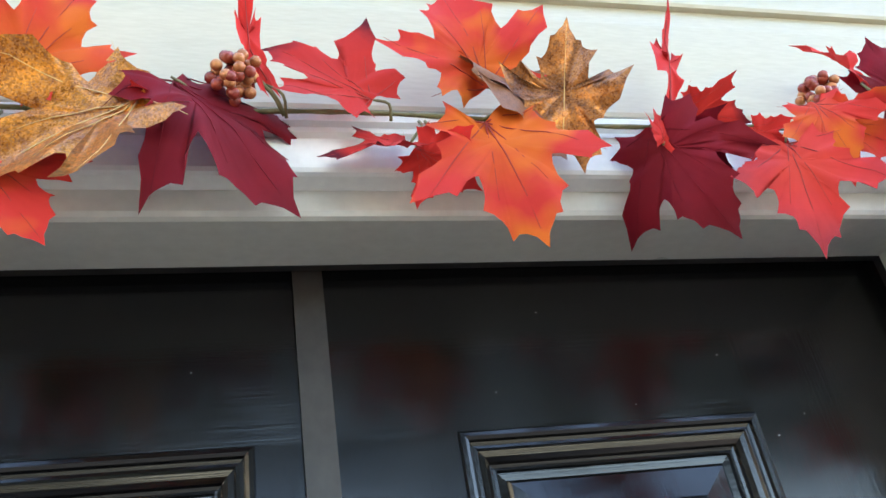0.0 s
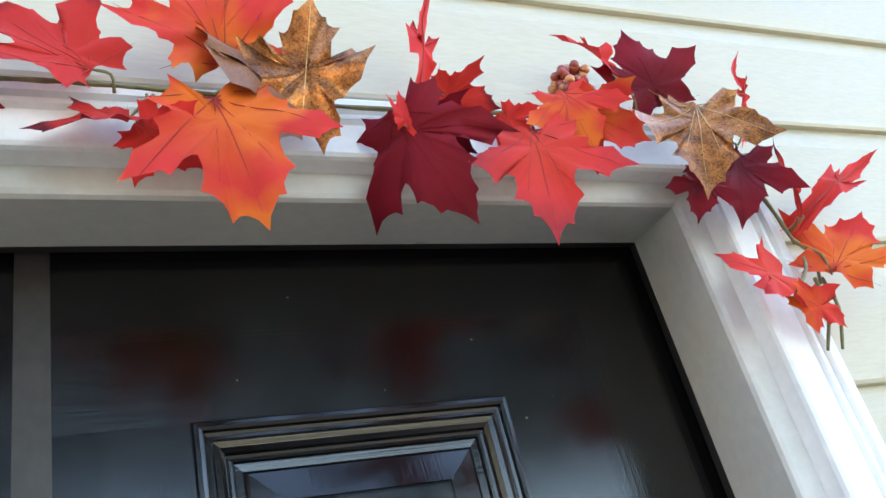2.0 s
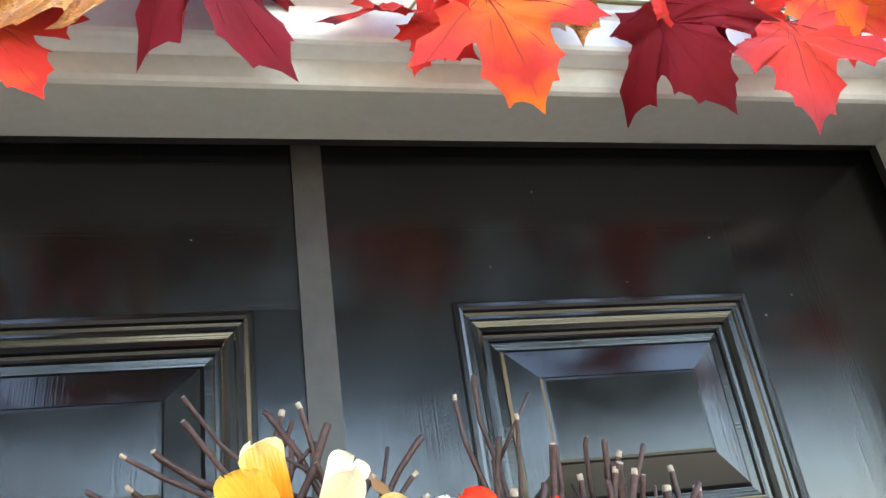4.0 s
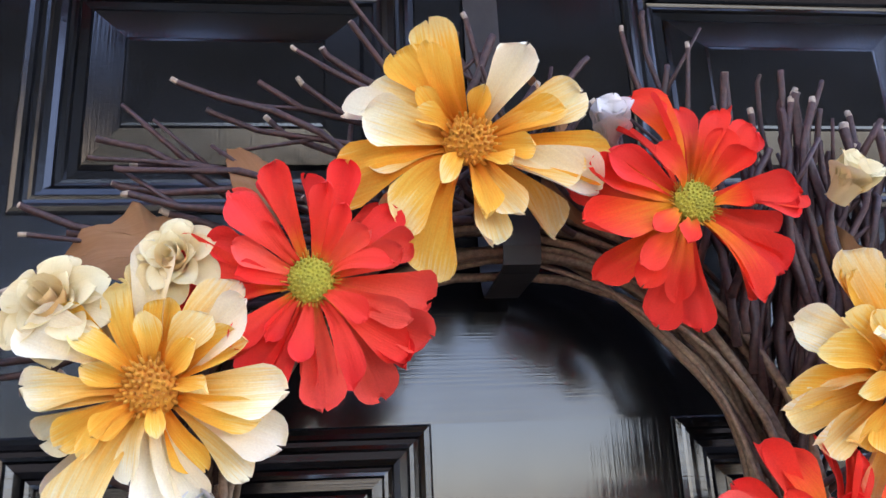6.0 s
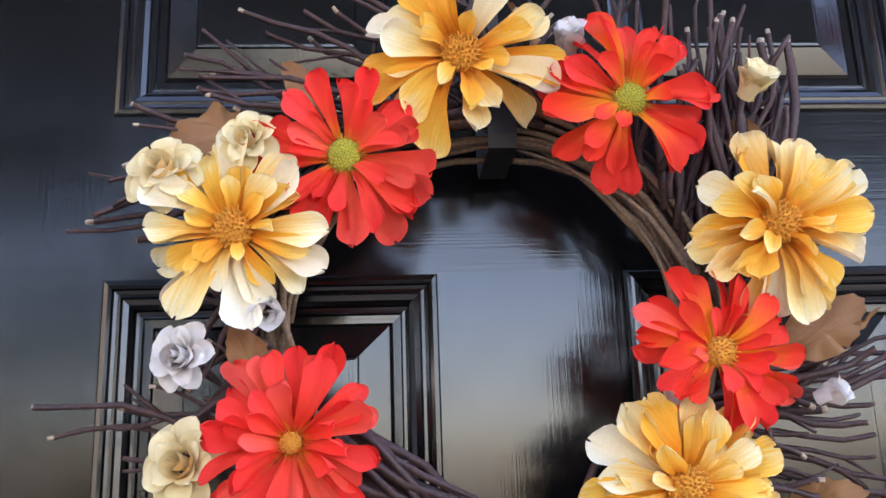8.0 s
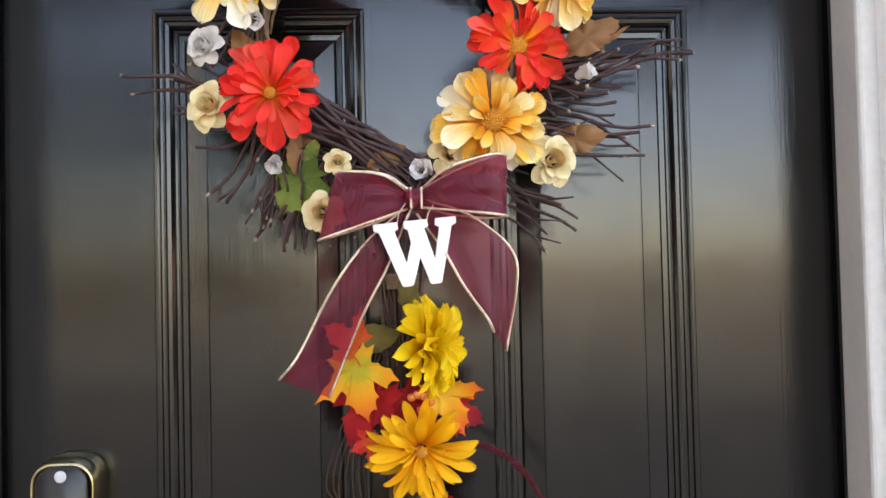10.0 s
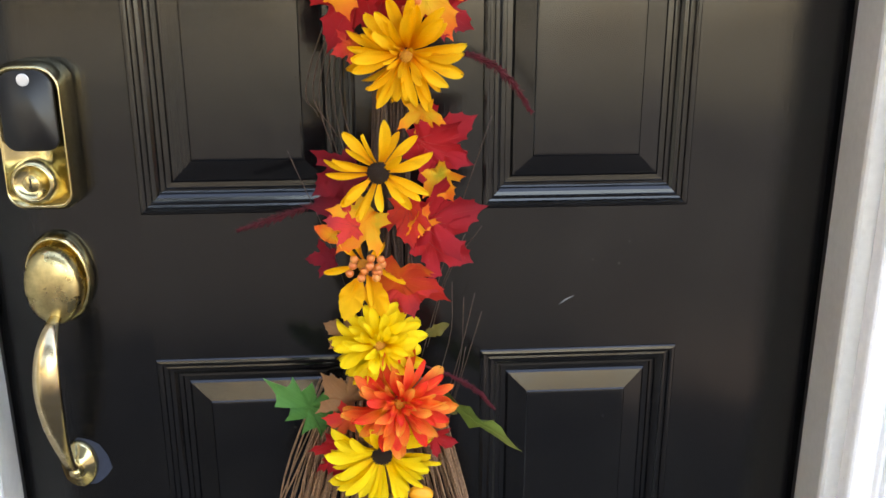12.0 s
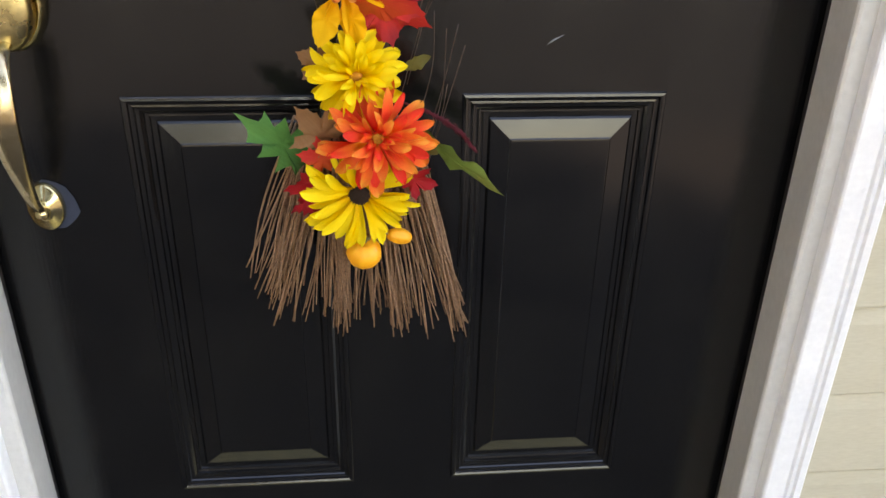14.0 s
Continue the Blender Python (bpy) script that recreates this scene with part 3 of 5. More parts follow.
def leaf_mesh(half, size, bend, curl, wave, mat, seed, vein_mat=None, lobes=(0.0,)):
    """A leaf along +y: rings from the heart to the rim, bent along its length, curled across, waved at the rim. Returns blade and veins."""
    r = random.Random(seed)
    slim = 0.81 if half is HALF else 1.0
    right = [(slim * x * r.uniform(0.93, 1.07), y + r.uniform(-0.02, 0.02)) for x, y in half]
    left = [(-slim * x * r.uniform(0.93, 1.07), y + r.uniform(-0.02, 0.02)) for x, y in reversed(half[:-1])]
    rough_rim = right + left
    rim = []
    for k, (x, y) in enumerate(rough_rim):
        x2, y2 = rough_rim[(k + 1) % len(rough_rim)]
        rim.append((x, y))
        mx, my = (x + x2) / 2, (y + y2) / 2
        pull = min(0.035, 0.4 * math.hypot(x2 - x, y2 - y)) if half is HALF else 0.03
        rim.append((mx * (1 - pull), my + (0.24 - my) * pull))
    heart = (0.0, 0.20 if half is HALF else 0.42)

    def lift(x, y, edge=0.0):
        z = bend * y * y + 0.05 * math.sqrt(x * x + 0.003) + curl * (x * x) * 1.6 + wave * (0.09 * noise.noise((x * 1.9 + seed, y * 1.9, 1.7)) + 0.03 * noise.noise((x * 5 + seed, y * 5, 4.2)))
        return z + wave * edge * 0.035 * math.sin(7 * math.atan2(y - heart[1], x) + seed)

    bm = bmesh.new()
    mid = bm.verts.new((0, heart[1] * size, lift(0, heart[1]) * size))
    last = None
    for f in (0.2, 0.4, 0.6, 0.8, 1.0):
        ring = []
        for x, y in rim:
            px, py = heart[0] + f * (x - heart[0]), heart[1] + f * (y - heart[1])
            ring.append(bm.verts.new((px * size, py * size, lift(px, py, f * f) * size)))
        n = len(ring)
        for k in range(n):
            if last is None:
                bm.faces.new((mid, ring[k], ring[(k + 1) % n]))
            else:
                bm.faces.new((last[k], ring[k], ring[(k + 1) % n], last[(k + 1) % n]))
        last = ring
    blade = mesh_of("leaf", bm, mat)
    veins = None
    if vein_mat:
        bm = bmesh.new()
        for tx, ty in lobes:
            pts = []
            for i in range(7):
                u = i / 6
                x, y = tx * u, 0.02 + (ty - 0.02) * u
                pts.append((x * size, y * size, (lift(x, y, 0.5 * u) + 0.002) * size))
            tube(bm, pts, [0.0055 * size * (1 - 0.8 * i / 6) for i in range(7)], 4)
        veins = mesh_of("vein", bm, vein_mat)
    return blade, veins


MAPLE_LOBES = ((0.0, 0.93), (0.56, 0.53), (-0.56, 0.53), (0.42, -0.03), (-0.42, -0.03), (0.15, 0.6), (-0.15, 0.6))


def leaf_pose(x, y, z, angle, twist=0.0, pitch=0.0):
    """Stem end at x, y, z; the tip points at angle degrees in the door's plane; twist turns it round its length, pitch lifts its tip."""
    a = radians(angle)
    yax, zax = Vector((math.cos(a), 0, math.sin(a))), Vector((0, -1, 0))
    m = Matrix((yax.cross(zax), yax, zax)).transposed().to_4x4()
    m.translation = (x, y, z)
    return m @ pose(0, 0, 0, pitch, twist, 0)


SEED = [10]


def maple(parent, x, y, z, angle, size, mat, twist=0, pitch=0, bend=-0.15, curl=0.1, wave=1.0, label="", vein=None, name="maple_leaf", half=HALF, lobes=MAPLE_LOBES):
    SEED[0] += 1
    vm = vein or (LEAF_WINE if mat is LEAF_WINE else VEIN_GOLD if mat in (GOLD, COPPER) else VEIN_DARK)
    blade, veins = leaf_mesh(half, size, bend, curl, wave, mat, SEED[0], vm, lobes)
    m = leaf_pose(x, y, z, angle, twist, pitch)
    ob = place(name, blade, parent, m, label)
    if veins and ob.parent and ob.parent.type == "EMPTY":
        place("vein", veins, ob, m)
    return ob


def petal_mesh(name, width, tip, cup, arch, mat, notch=0.0, nu=8, nv=11, back=0.0, sway=0.0, twist=0.0, crease=0.3, ph=0.0, spoon=0.0):
    """A unit petal along +y. tip: how full the end is; cup: how it hollows across; arch: how it bows; back: how the tip rolls back."""
    bm = bmesh.new()
    grid = []
    for j in range(nv + 1):
        v = 1 - (1 - j / nv) ** 1.7
        f = min(1.0, v / tip)
        w = width * (0.24 + 0.76 * f ** 1.35) if v < tip else width * max(0.0, 1 - ((v - tip) / (1.001 - tip)) ** 2.4) ** 0.5
        w = max(w, 0.012)
        row = []
        for i in range(nu + 1):
            u = 2 * i / nu - 1
            yy = v - notch * (1 - abs(u)) * (v ** 6)
            z = cup * u * u * w + 0.07 * width * math.sin(9 * v + 3 * u + ph) + arch * math.sin(math.pi * v) - back * v ** 3 + crease * 0.09 * width * math.cos(u * 6.5 + ph) * (1 - 0.5 * v) + twist * u * w * v + spoon * width * (u * u * v * v + 1.2 * max(0.0, v - 0.7))
            row.append(bm.verts.new((u * w + sway * v * v, yy + 0.02 * math.sin(5 * u + ph) * v ** 4, z)))
        grid.append(row)
    for a, b in zip(grid, grid[1:]):
        for i in range(nu):
            bm.faces.new((a[i], a[i + 1], b[i + 1], b[i]))
    return mesh_of(name, bm, mat)


def heart_mesh(name, radius, height, mat, florets, spike):
    """The middle of a flower: a dome set with many small florets."""
    bm = bmesh.new()
    rings = []
    for k in range(5):
        a = k / 5 * math.pi / 2
        rings.append([bm.verts.new((radius * math.cos(a) * math.cos(b), radius * math.cos(a) * math.sin(b), height * math.sin(a))) for b in [2 * math.pi * i / 14 for i in range(14)]])
    top = bm.verts.new((0, 0, height))
    for q, s in zip(rings, rings[1:]):
        for k in range(14):
            bm.faces.new((q[k], q[(k + 1) % 14], s[(k + 1) % 14], s[k]))
    for k in range(14):
        bm.faces.new((rings[-1][k], rings[-1][(k + 1) % 14], top))
    r = random.Random(name)
    for k in range(florets):
        f = math.sqrt((k + 0.5) / florets)
        b = k * 2.39996
        p = Vector((radius * f * math.cos(b), radius * f * math.sin(b), height * math.sqrt(max(0, 1 - f * f))))
        out = (Vector((p.x, p.y, 0)) * 0.9 * f + Vector((0, 0, radius * 0.8))).normalized()
        tube(bm, [p - out * radius * 0.05, p + out * radius * spike * r.uniform(0.6, 1.2)], [radius * 0.085, radius * 0.06], 5)
    return mesh_of(name, bm, mat)


def jitter(r, a):
    return r.uniform(-a, a)


def flower(parent, name, x, y, z, radius, heart, layers, nx=0.0, nz=0.0, label="", seed=1, spin=0.0):
    """A flower: its heart is the part, each petal hangs under it. layers: petal meshes, count, length, lift in degrees, height."""
    m = facing(x, y, z, nx, nz, spin)
    ob = place(name, heart, parent, m @ pose(0, 0, radius * 0.13), label)
    r = random.Random(seed)
    for meshes, count, length, lift, dz in layers:
        start = r.uniform(0, 360)
        for k in range(count):
            s = radius * length * r.uniform(0.82, 1.08)
            pm = m @ pose(0, 0, radius * dz, 0, 0, start + 360 * k / count + jitter(r, 8)) @ pose(0, radius * 0.12, 0, lift + jitter(r, 15), jitter(r, 28), 0) @ Matrix.Scale(s, 4)
            place("petal", r.choice(meshes), ob, pm)
    return ob


def petals(mats, width, tip, count, seed, crease=0.5, roll=0.14):
    """Petals of one kind, no two bent alike."""
    r = random.Random(seed)
    return [petal_mesh("petal", width * r.uniform(0.85, 1.15), tip + jitter(r, 0.03), r.uniform(0.2, 0.8), r.uniform(0.02, 0.18), mats[k % len(mats)], r.uniform(0.0, 0.05),
                       back=r.uniform(-0.06, roll), sway=jitter(r, 0.14), twist=jitter(r, 0.8), crease=crease * r.uniform(0.5, 1.3), ph=r.uniform(0, 6), spoon=r.uniform(0.0, 0.6)) for k in range(count)]


P_CREAM = petals((CREAM, GOLDY, CREAM, GOLDY, IVORY), 0.21, 0.82, 10, 1, 0.85, 0.1)
P_GOLD = petals((GOLDY, GOLDY, CREAM), 0.20, 0.81, 8, 2, 0.9, 0.1)
P_IVORY = petals((IVORY, CREAM, IVORY), 0.205, 0.82, 8, 3, 0.85, 0.1)
P_CORAL = petals((CORAL, CORAL, CORAL_SOFT), 0.175, 0.84, 12, 4, 0.8, 0.12)
P_FLAME = petals((FLAME, FLAME, CORAL), 0.180, 0.82, 9, 5, 0.75, 0.12)
P_SUN = petals((SUNNY,), 0.105, 0.60, 6, 6, 0.4)
P_LEMON = petals((LEMON,), 0.155, 0.66, 7, 7, 0.5)
P_DAISY = petals((LEMON,), 0.105, 0.70, 8, 8, 0.4, 0.1)
P_MUM = petals((MUM_RED, MUM_RED, FLAME), 0.13, 0.64, 7, 9, 0.5)
H_ORANGE = heart_mesh("orange_heart", 0.0118, 0.008, ORANGE_HEART, 70, 0.30)
H_LIME = heart_mesh("lime_heart", 0.0098, 0.006, GREENISH, 90, 0.10)
H_YOLK = heart_mesh("yolk_heart", 0.009, 0.006, ORANGE_HEART, 50, 0.30)
H_BROWN = heart_mesh("brown_heart", 0.0105, 0.005, BROWN_HEART, 80, 0.12)
H_SMALL = heart_mesh("small_heart", 0.006, 0.004, ORANGE_HEART, 30, 0.3)


def fringe(ob, m, radius, mat, seed):
    """Ring of short stamens round a flat flower heart."""
    r = random.Random(seed)
    bm = bmesh.new()
    for k in range(46):
        a = 2 * math.pi * k / 46 + jitter(r, 0.05)
        p = Vector((math.cos(a), math.sin(a), 0)) * radius
        tube(bm, [p * 0.92, p * r.uniform(1.12, 1.35) + Vector((0, 0, radius * r.uniform(0.15, 0.4)))], [radius * 0.05, radius * 0.035], 4)
    place("stamen_ring", mesh_of("stamen_ring", bm, mat), ob, m)


# ---- the wreath ----
CX, CY, CZ = -0.036, -0.055, 1.569
wreath = thing("wreath", CX, CY, CZ, "round twig wreath with coral and golden silk flowers on the door", "wreath")


def ring_point(angle, radius, depth):
    a = radians(angle)
    return Vector((CX + radius * math.cos(a), CY + depth, CZ + 1.03 * radius * math.sin(a)))


rng = random.Random(21)
for k in range(66):
    a0, span = rng.uniform(0, 360), rng.uniform(90, 200)
    r0, d0, ph = rng.uniform(0.121, 0.146), rng.uniform(-0.012, 0.014), rng.uniform(0, 6)
    coil, wind = rng.uniform(0.003, 0.012), rng.uniform(2.5, 7.0)
    pts = []
    for i in range(22):
        u = i / 21
        pts.append(ring_point(a0 + span * u, max(0.113, r0 + coil * math.sin(ph + wind * u) + rng.uniform(-0.0008, 0.0008)), d0 + coil * math.cos(ph + wind * u)))
    bm = bmesh.new()
    w = rng.uniform(0.0014, 0.0030)
    tube(bm, pts, [w * (1 - 0.45 * abs(2 * i / 21 - 1) ** 3) for i in range(22)], 6)
    world_part("vine", bm, VINE if k % 3 else VINE_DARK, wreath)


def twig(parent, base, tip, width=0.0022, fork=True, seed=0):
    """One bent twig from base to tip with nodes, a side spur and a pale cut end."""
    r = random.Random(seed)
    base, tip = Vector(base), Vector(tip)
    d = tip - base
    side = d.cross(Vector((0, 1, 0))).normalized() * d.length
    steps = [0, 1 / 6, 2 / 6, 3 / 6, 4 / 6, 5 / 6, 1 - min(0.15, 0.0035 / d.length), 1.0]
    pts = [base + d * steps[i] + side * 0.06 * math.sin(i * 0.9 + seed) * math.sin(math.pi * steps[i]) + Vector((0, jitter(r, 0.002), 0)) for i in range(8)]
    bm = bmesh.new()
    rings = tube(bm, pts, [width * (1.15 - 0.35 * i / 7) * r.uniform(0.9, 1.18) * 1 for i in range(8)], 6, 1)
    for f in set() if seed % 3 else set(rings[7][0].link_faces) | set(rings[7][3].link_faces) | set(rings[7][1].link_faces) | set(rings[7][5].link_faces):
        f.material_index = 1
    if fork:
        p = pts[r.choice((3, 4, 5))]
        out = (d.normalized() + side.normalized() * r.choice((-0.6, 0.6)) + Vector((0, jitter(r, 0.3), 0))).normalized()
        tube(bm, [p, p + out * d.length * 0.12, p + out * d.length * r.uniform(0.18, 0.3)], [width * 0.8, width * 0.65, width * 0.55], 5, 1)
    world_part("twig", bm, (TWIG, TWIG_END), parent)


TIPS_UPPER = ((-0.206, 1.736), (-0.209, 1.727), (-0.171, 1.762), (-0.205, 1.715), (-0.232, 1.701), (-0.246, 1.678), (-0.252, 1.669), (-0.268, 1.640), (-0.116, 1.795), (-0.128, 1.779),
              (-0.102, 1.808), (-0.062, 1.812), (-0.052, 1.815), (-0.030, 1.802), (0.020, 1.793), (0.043, 1.818), (0.059, 1.779), (0.089, 1.782), (0.105, 1.767), (0.117, 1.781), (0.123, 1.772), (0.130, 1.777), (0.137, 1.764), (0.144, 1.742), (0.150, 1.730), (0.158, 1.715))
TIPS_LOWER = ((-0.294, 1.529), (-0.250, 1.528), (-0.226, 1.460), (-0.196, 1.404), (-0.171, 1.394), (-0.141, 1.356), (-0.165, 1.376), (-0.155, 1.385), (0.273, 1.550), (0.258, 1.561), (0.216, 1.536),
              (0.191, 1.500), (0.213, 1.468), (0.198, 1.443), (0.149, 1.383), (0.117, 1.367), (-0.276, 1.639), (0.185, 1.512), (0.205, 1.455), (0.135, 1.395), (-0.245, 1.500), (0.196, 1.640), (0.165, 1.678))
for n, (x, z) in enumerate(TIPS_UPPER + TIPS_LOWER):
    ang = math.degrees(math.atan2(z - CZ, x - CX))
    swing = -34 if 20 < ang < 75 else (30 if 75 <= ang < 150 else (18 if ang >= 150 or ang < -150 else -16))
    if 95 < ang < 165:
        swing = -42
    b = ring_point(ang + swing, 0.132, rng.uniform(-0.022, 0.004))
    y = CY - rng.uniform(0.008, 0.030)
    twig(wreath, b, (x, y, z), rng.uniform(0.0014, 0.0023), n % 3 != 1, n)
    c = ring_point(ang + swing * rng.uniform(0.5, 1.1), 0.138, rng.uniform(-0.022, 0.004))
    twig(wreath, c, (x + jitter(rng, 0.02), y - jitter(rng, 0.008), z + jitter(rng, 0.02)), rng.uniform(0.0012, 0.0019), n % 2 == 1, 100 + n)
# short twigs packed along the ring
for n in range(120):
    ang = rng.uniform(0, 360)
    if 250 < ang < 285:
        continue
    b = ring_point(ang, rng.uniform(0.128, 0.150), rng.uniform(-0.030, 0.004))
    lean = rng.choice((-1, 1)) * rng.uniform(25, 75)
    if 0 < ang < 70:
        lean = rng.uniform(10, 50)
    a = radians(ang + lean)
    ln = rng.uniform(0.04, 0.085)
    twig(wreath, b, b + Vector((math.cos(a), rng.uniform(-0.25, 0.05), math.sin(a))) * ln, rng.uniform(0.0013, 0.0024), False, 300 + n)
# upright bundle beside the orange flower
for n in range(26):
    b = (0.100 + 0.05 * rng.random(), CY - rng.uniform(0.0, 0.03), 1.60 + 0.06 * rng.random())
    twig(wreath, b, (b[0] + rng.uniform(-0.01, 0.022), b[1] - 0.006, 1.70 + 0.07 * rng.random()), rng.uniform(0.0018, 0.003), n % 4 == 0, 500 + n)
for n in range(16):
    b = (0.08 + 0.04 * rng.random(), CY - rng.uniform(0.0, 0.025), 1.50 + 0.03 * rng.random())
    twig(wreath, b, (rng.uniform(0.14, 0.2), b[1] - rng.uniform(0, 0.02), 1.46 + 0.10 * rng.random()), rng.uniform(0.0016, 0.0026), n % 4 == 0, 560 + n)
for n in range(18):
    b = (-0.15 + 0.03 * rng.random(), CY - rng.uniform(0.0, 0.02), 1.47 - 0.02 * rng.random())
    twig(wreath, (-0.02 + 0.02 * rng.random(), b[1], 1.415 + 0.02 * rng.random()), b, rng.uniform(0.0016, 0.0028), False, 600 + n)

for n in range(26):
    y = CY - rng.uniform(0.012, 0.030)
    twig(wreath, (-0.135 + 0.025 * rng.random(), y, 1.475 + 0.05 * rng.random()), (-0.02 + 0.04 * rng.random(), y, 1.400 + 0.03 * rng.random()), rng.uniform(0.0018, 0.0030), False, 700 + n)
for n in range(16):
    y = CY - rng.uniform(0.010, 0.028)
    twig(wreath, (0.045 + 0.03 * rng.random(), y, 1.470 + 0.04 * rng.random()), (-0.03 + 0.03 * rng.random(), y, 1.405 + 0.03 * rng.random()), rng.uniform(0.0018, 0.0028), False, 740 + n)
for n in range(22):
    y = CY - rng.uniform(0.0, 0.02)
    x = -0.155 + 0.10 * rng.random()
    twig(wreath, (x + 0.01, y, 1.45 + 0.01 * rng.random()), (x + rng.uniform(-0.03, 0.01), y - 0.005, 1.355 + 0.05 * rng.random()), rng.uniform(0.0014, 0.0024), n % 4 == 0, 780 + n)

HEAD = (("golden_flower", -0.050, 1.731, 0.056, H_ORANGE, ((P_CREAM, 13, 1.10, 4, 0.02), (P_CREAM, 10, 0.92, 20, 0.05), (P_GOLD, 6, 0.60, 46, 0.08)), 0.0, -0.12, "cream and golden silk flower with orange stamens"),
        ("coral_flower", -0.120, 1.667, 0.053, H_LIME, ((P_CORAL, 16, 1.03, 0, 0.02), (P_CORAL, 14, 0.94, 14, 0.05), (P_CORAL, 9, 0.70, 34, 0.08)), 0.02, -0.10, "coral red silk flower with lime heart"),
        ("orange_flower", 0.051, 1.701, 0.053, H_LIME, ((P_FLAME, 14, 1.08, 0, 0.02), (P_FLAME, 12, 0.94, 14, 0.05), (P_FLAME, 6, 0.62, 34, 0.08)), 0.05, -0.10, "orange red silk flower with lime heart"),
        ("golden_flower", -0.182, 1.623, 0.054, H_ORANGE, ((P_IVORY, 15, 1.05, 2, 0.02), (P_GOLD, 12, 0.82, 20, 0.05), (P_GOLD, 6, 0.55, 45, 0.08)), -0.06, -0.05, "ivory and golden silk flower"),
        ("golden_flower", 0.130, 1.619, 0.057, H_ORANGE, ((P_CREAM, 16, 1.04, 3, 0.02), (P_GOLD, 14, 0.86, 18, 0.05), (P_GOLD, 9, 0.58, 42, 0.08)), 0.05, 0.05, "ivory and golden silk flower"),
        ("coral_flower", 0.087, 1.546, 0.049, H_YOLK, ((P_CORAL, 15, 1.05, 4, 0.02), (P_FLAME, 14, 0.90, 16, 0.05), (P_CORAL, 10, 0.62, 40, 0.07)), 0.06, 0.0, "coral red silk flower"),
        ("golden_flower", 0.061, 1.474, 0.056, H_ORANGE, ((P_CREAM, 18, 1.04, 3, 0.02), (P_GOLD, 17, 0.88, 16, 0.05), (P_GOLD, 11, 0.62, 36, 0.08)), 0.05, 0.05, "ivory and golden silk flower"),
        ("coral_flower", -0.148, 1.504, 0.055, H_SMALL, ((P_CORAL, 16, 1.0, 2, 0.02), (P_CORAL, 15, 0.88, 22, 0.06), (P_CORAL, 14, 0.70, 48, 0.09)), -0.05, 0.0, "ruffled coral red silk flower"))
for n, (name, x, z, rad, heart, layers, nx, nz, label) in enumerate(HEAD):
    y = -0.100 if n < 4 else -0.106
    ob = flower(wreath, name, x, y, z, rad * 0.90, heart, layers, nx, nz, label, 40 + n)
    if heart is H_LIME:
        fringe(ob, SPOT[ob], 0.0098, ORANGE_HEART, n)


def rose(parent, x, y, z, radius, mat, nx=0.0, nz=0.0, bud=False, seed=0, label="", name="rose"):
    """A rolled rose: a spiral core, round it cupped petals in turns; a bud stays closed."""
    m = facing(x, y, z, nx, nz, seed * 67 % 360)
    r = random.Random(seed)
    bm = bmesh.new()
    rows = []
    for i in range(34):
        t = i / 33
        a = t * 4.4 * math.pi
        rr = radius * (0.06 + 0.40 * t)
        h = radius * (0.75 - 0.25 * t + 0.05 * math.sin(3 * a))
        rows.append([bm.verts.new((rr * f * math.cos(a), rr * f * math.sin(a), hh)) for f, hh in ((0.75, -0.2 * radius), (1.0, h * 0.5), (1.06 + 0.1 * t, h))])
    for a, b in zip(rows, rows[1:]):
        for k in range(2):
            bm.faces.new((a[k], a[k + 1], b[k + 1], b[k]))
    ob = place(name, mesh_of(name, bm, mat), parent, m, label)
    pm = ROSE_PETALS[mat.name]
    for count, length, lift, off in (((4, 1.15, 88, 0.24), (5, 1.25, 84, 0.30)) if bud else ((4, 0.72, 66, 0.30), (5, 0.85, 40, 0.30), (6, 0.95, 16, 0.28))):
        for k in range(count):
            q = m @ pose(0, 0, -0.2 * radius, 0, 0, 360 * k / count + r.uniform(-12, 12)) @ pose(0, radius * off, 0, lift + jitter(r, 6), jitter(r, 8), 0) @ Matrix.Scale(radius * length, 4)
            place("petal", pm, ob, q)
    return ob


ROSE_PETALS = {ROSE.name: petal_mesh("petal", 0.48, 0.6, 0.35, 0.14, ROSE, 0.0, back=0.18), PAPER.name: petal_mesh("petal", 0.46, 0.6, 0.4, 0.12, PAPER, 0.0, back=0.1)}
for n, (x, z, rad, mat, bud, nx, nz) in enumerate((
        (-0.174, 1.674, 0.0155, ROSE, False, -0.2, 0.1), (-0.222, 1.656, 0.020, ROSE, False, -0.2, 0.2), (0.018, 1.737, 0.017, PAPER, True, -0.1, 0.6), (0.128, 1.708, 0.018, ROSE, True, 0.3, 0.7),
        (-0.210, 1.553, 0.017, PAPER, False, -0.4, 0.0), (-0.163, 1.578, 0.016, PAPER, True, 0.0, -0.5), (-0.207, 1.495, 0.021, ROSE, False, -0.3, 0.1), (-0.146, 1.443, 0.014, PAPER, True, 0.0, -0.8),
        (-0.087, 1.440, 0.012, ROSE, False, 0.1, 0.3), (-0.102, 1.392, 0.018, ROSE, False, -0.2, 0.0), (-0.006, 1.428, 0.017, PAPER, True, -0.2, 0.1), (0.022, 1.446, 0.019, ROSE, False, -0.1, 0.1),
        (0.119, 1.438, 0.022, ROSE, False, 0.2, 0.0), (0.149, 1.521, 0.014, PAPER, True, 0.9, 0.5))):
    rose(wreath, x, {0: -0.112, 1: -0.108, 10: -0.108}.get(n, -0.098), z, rad, mat, nx, nz, bud, n, "white paper rosebud" if mat is PAPER else "cream silk rose")

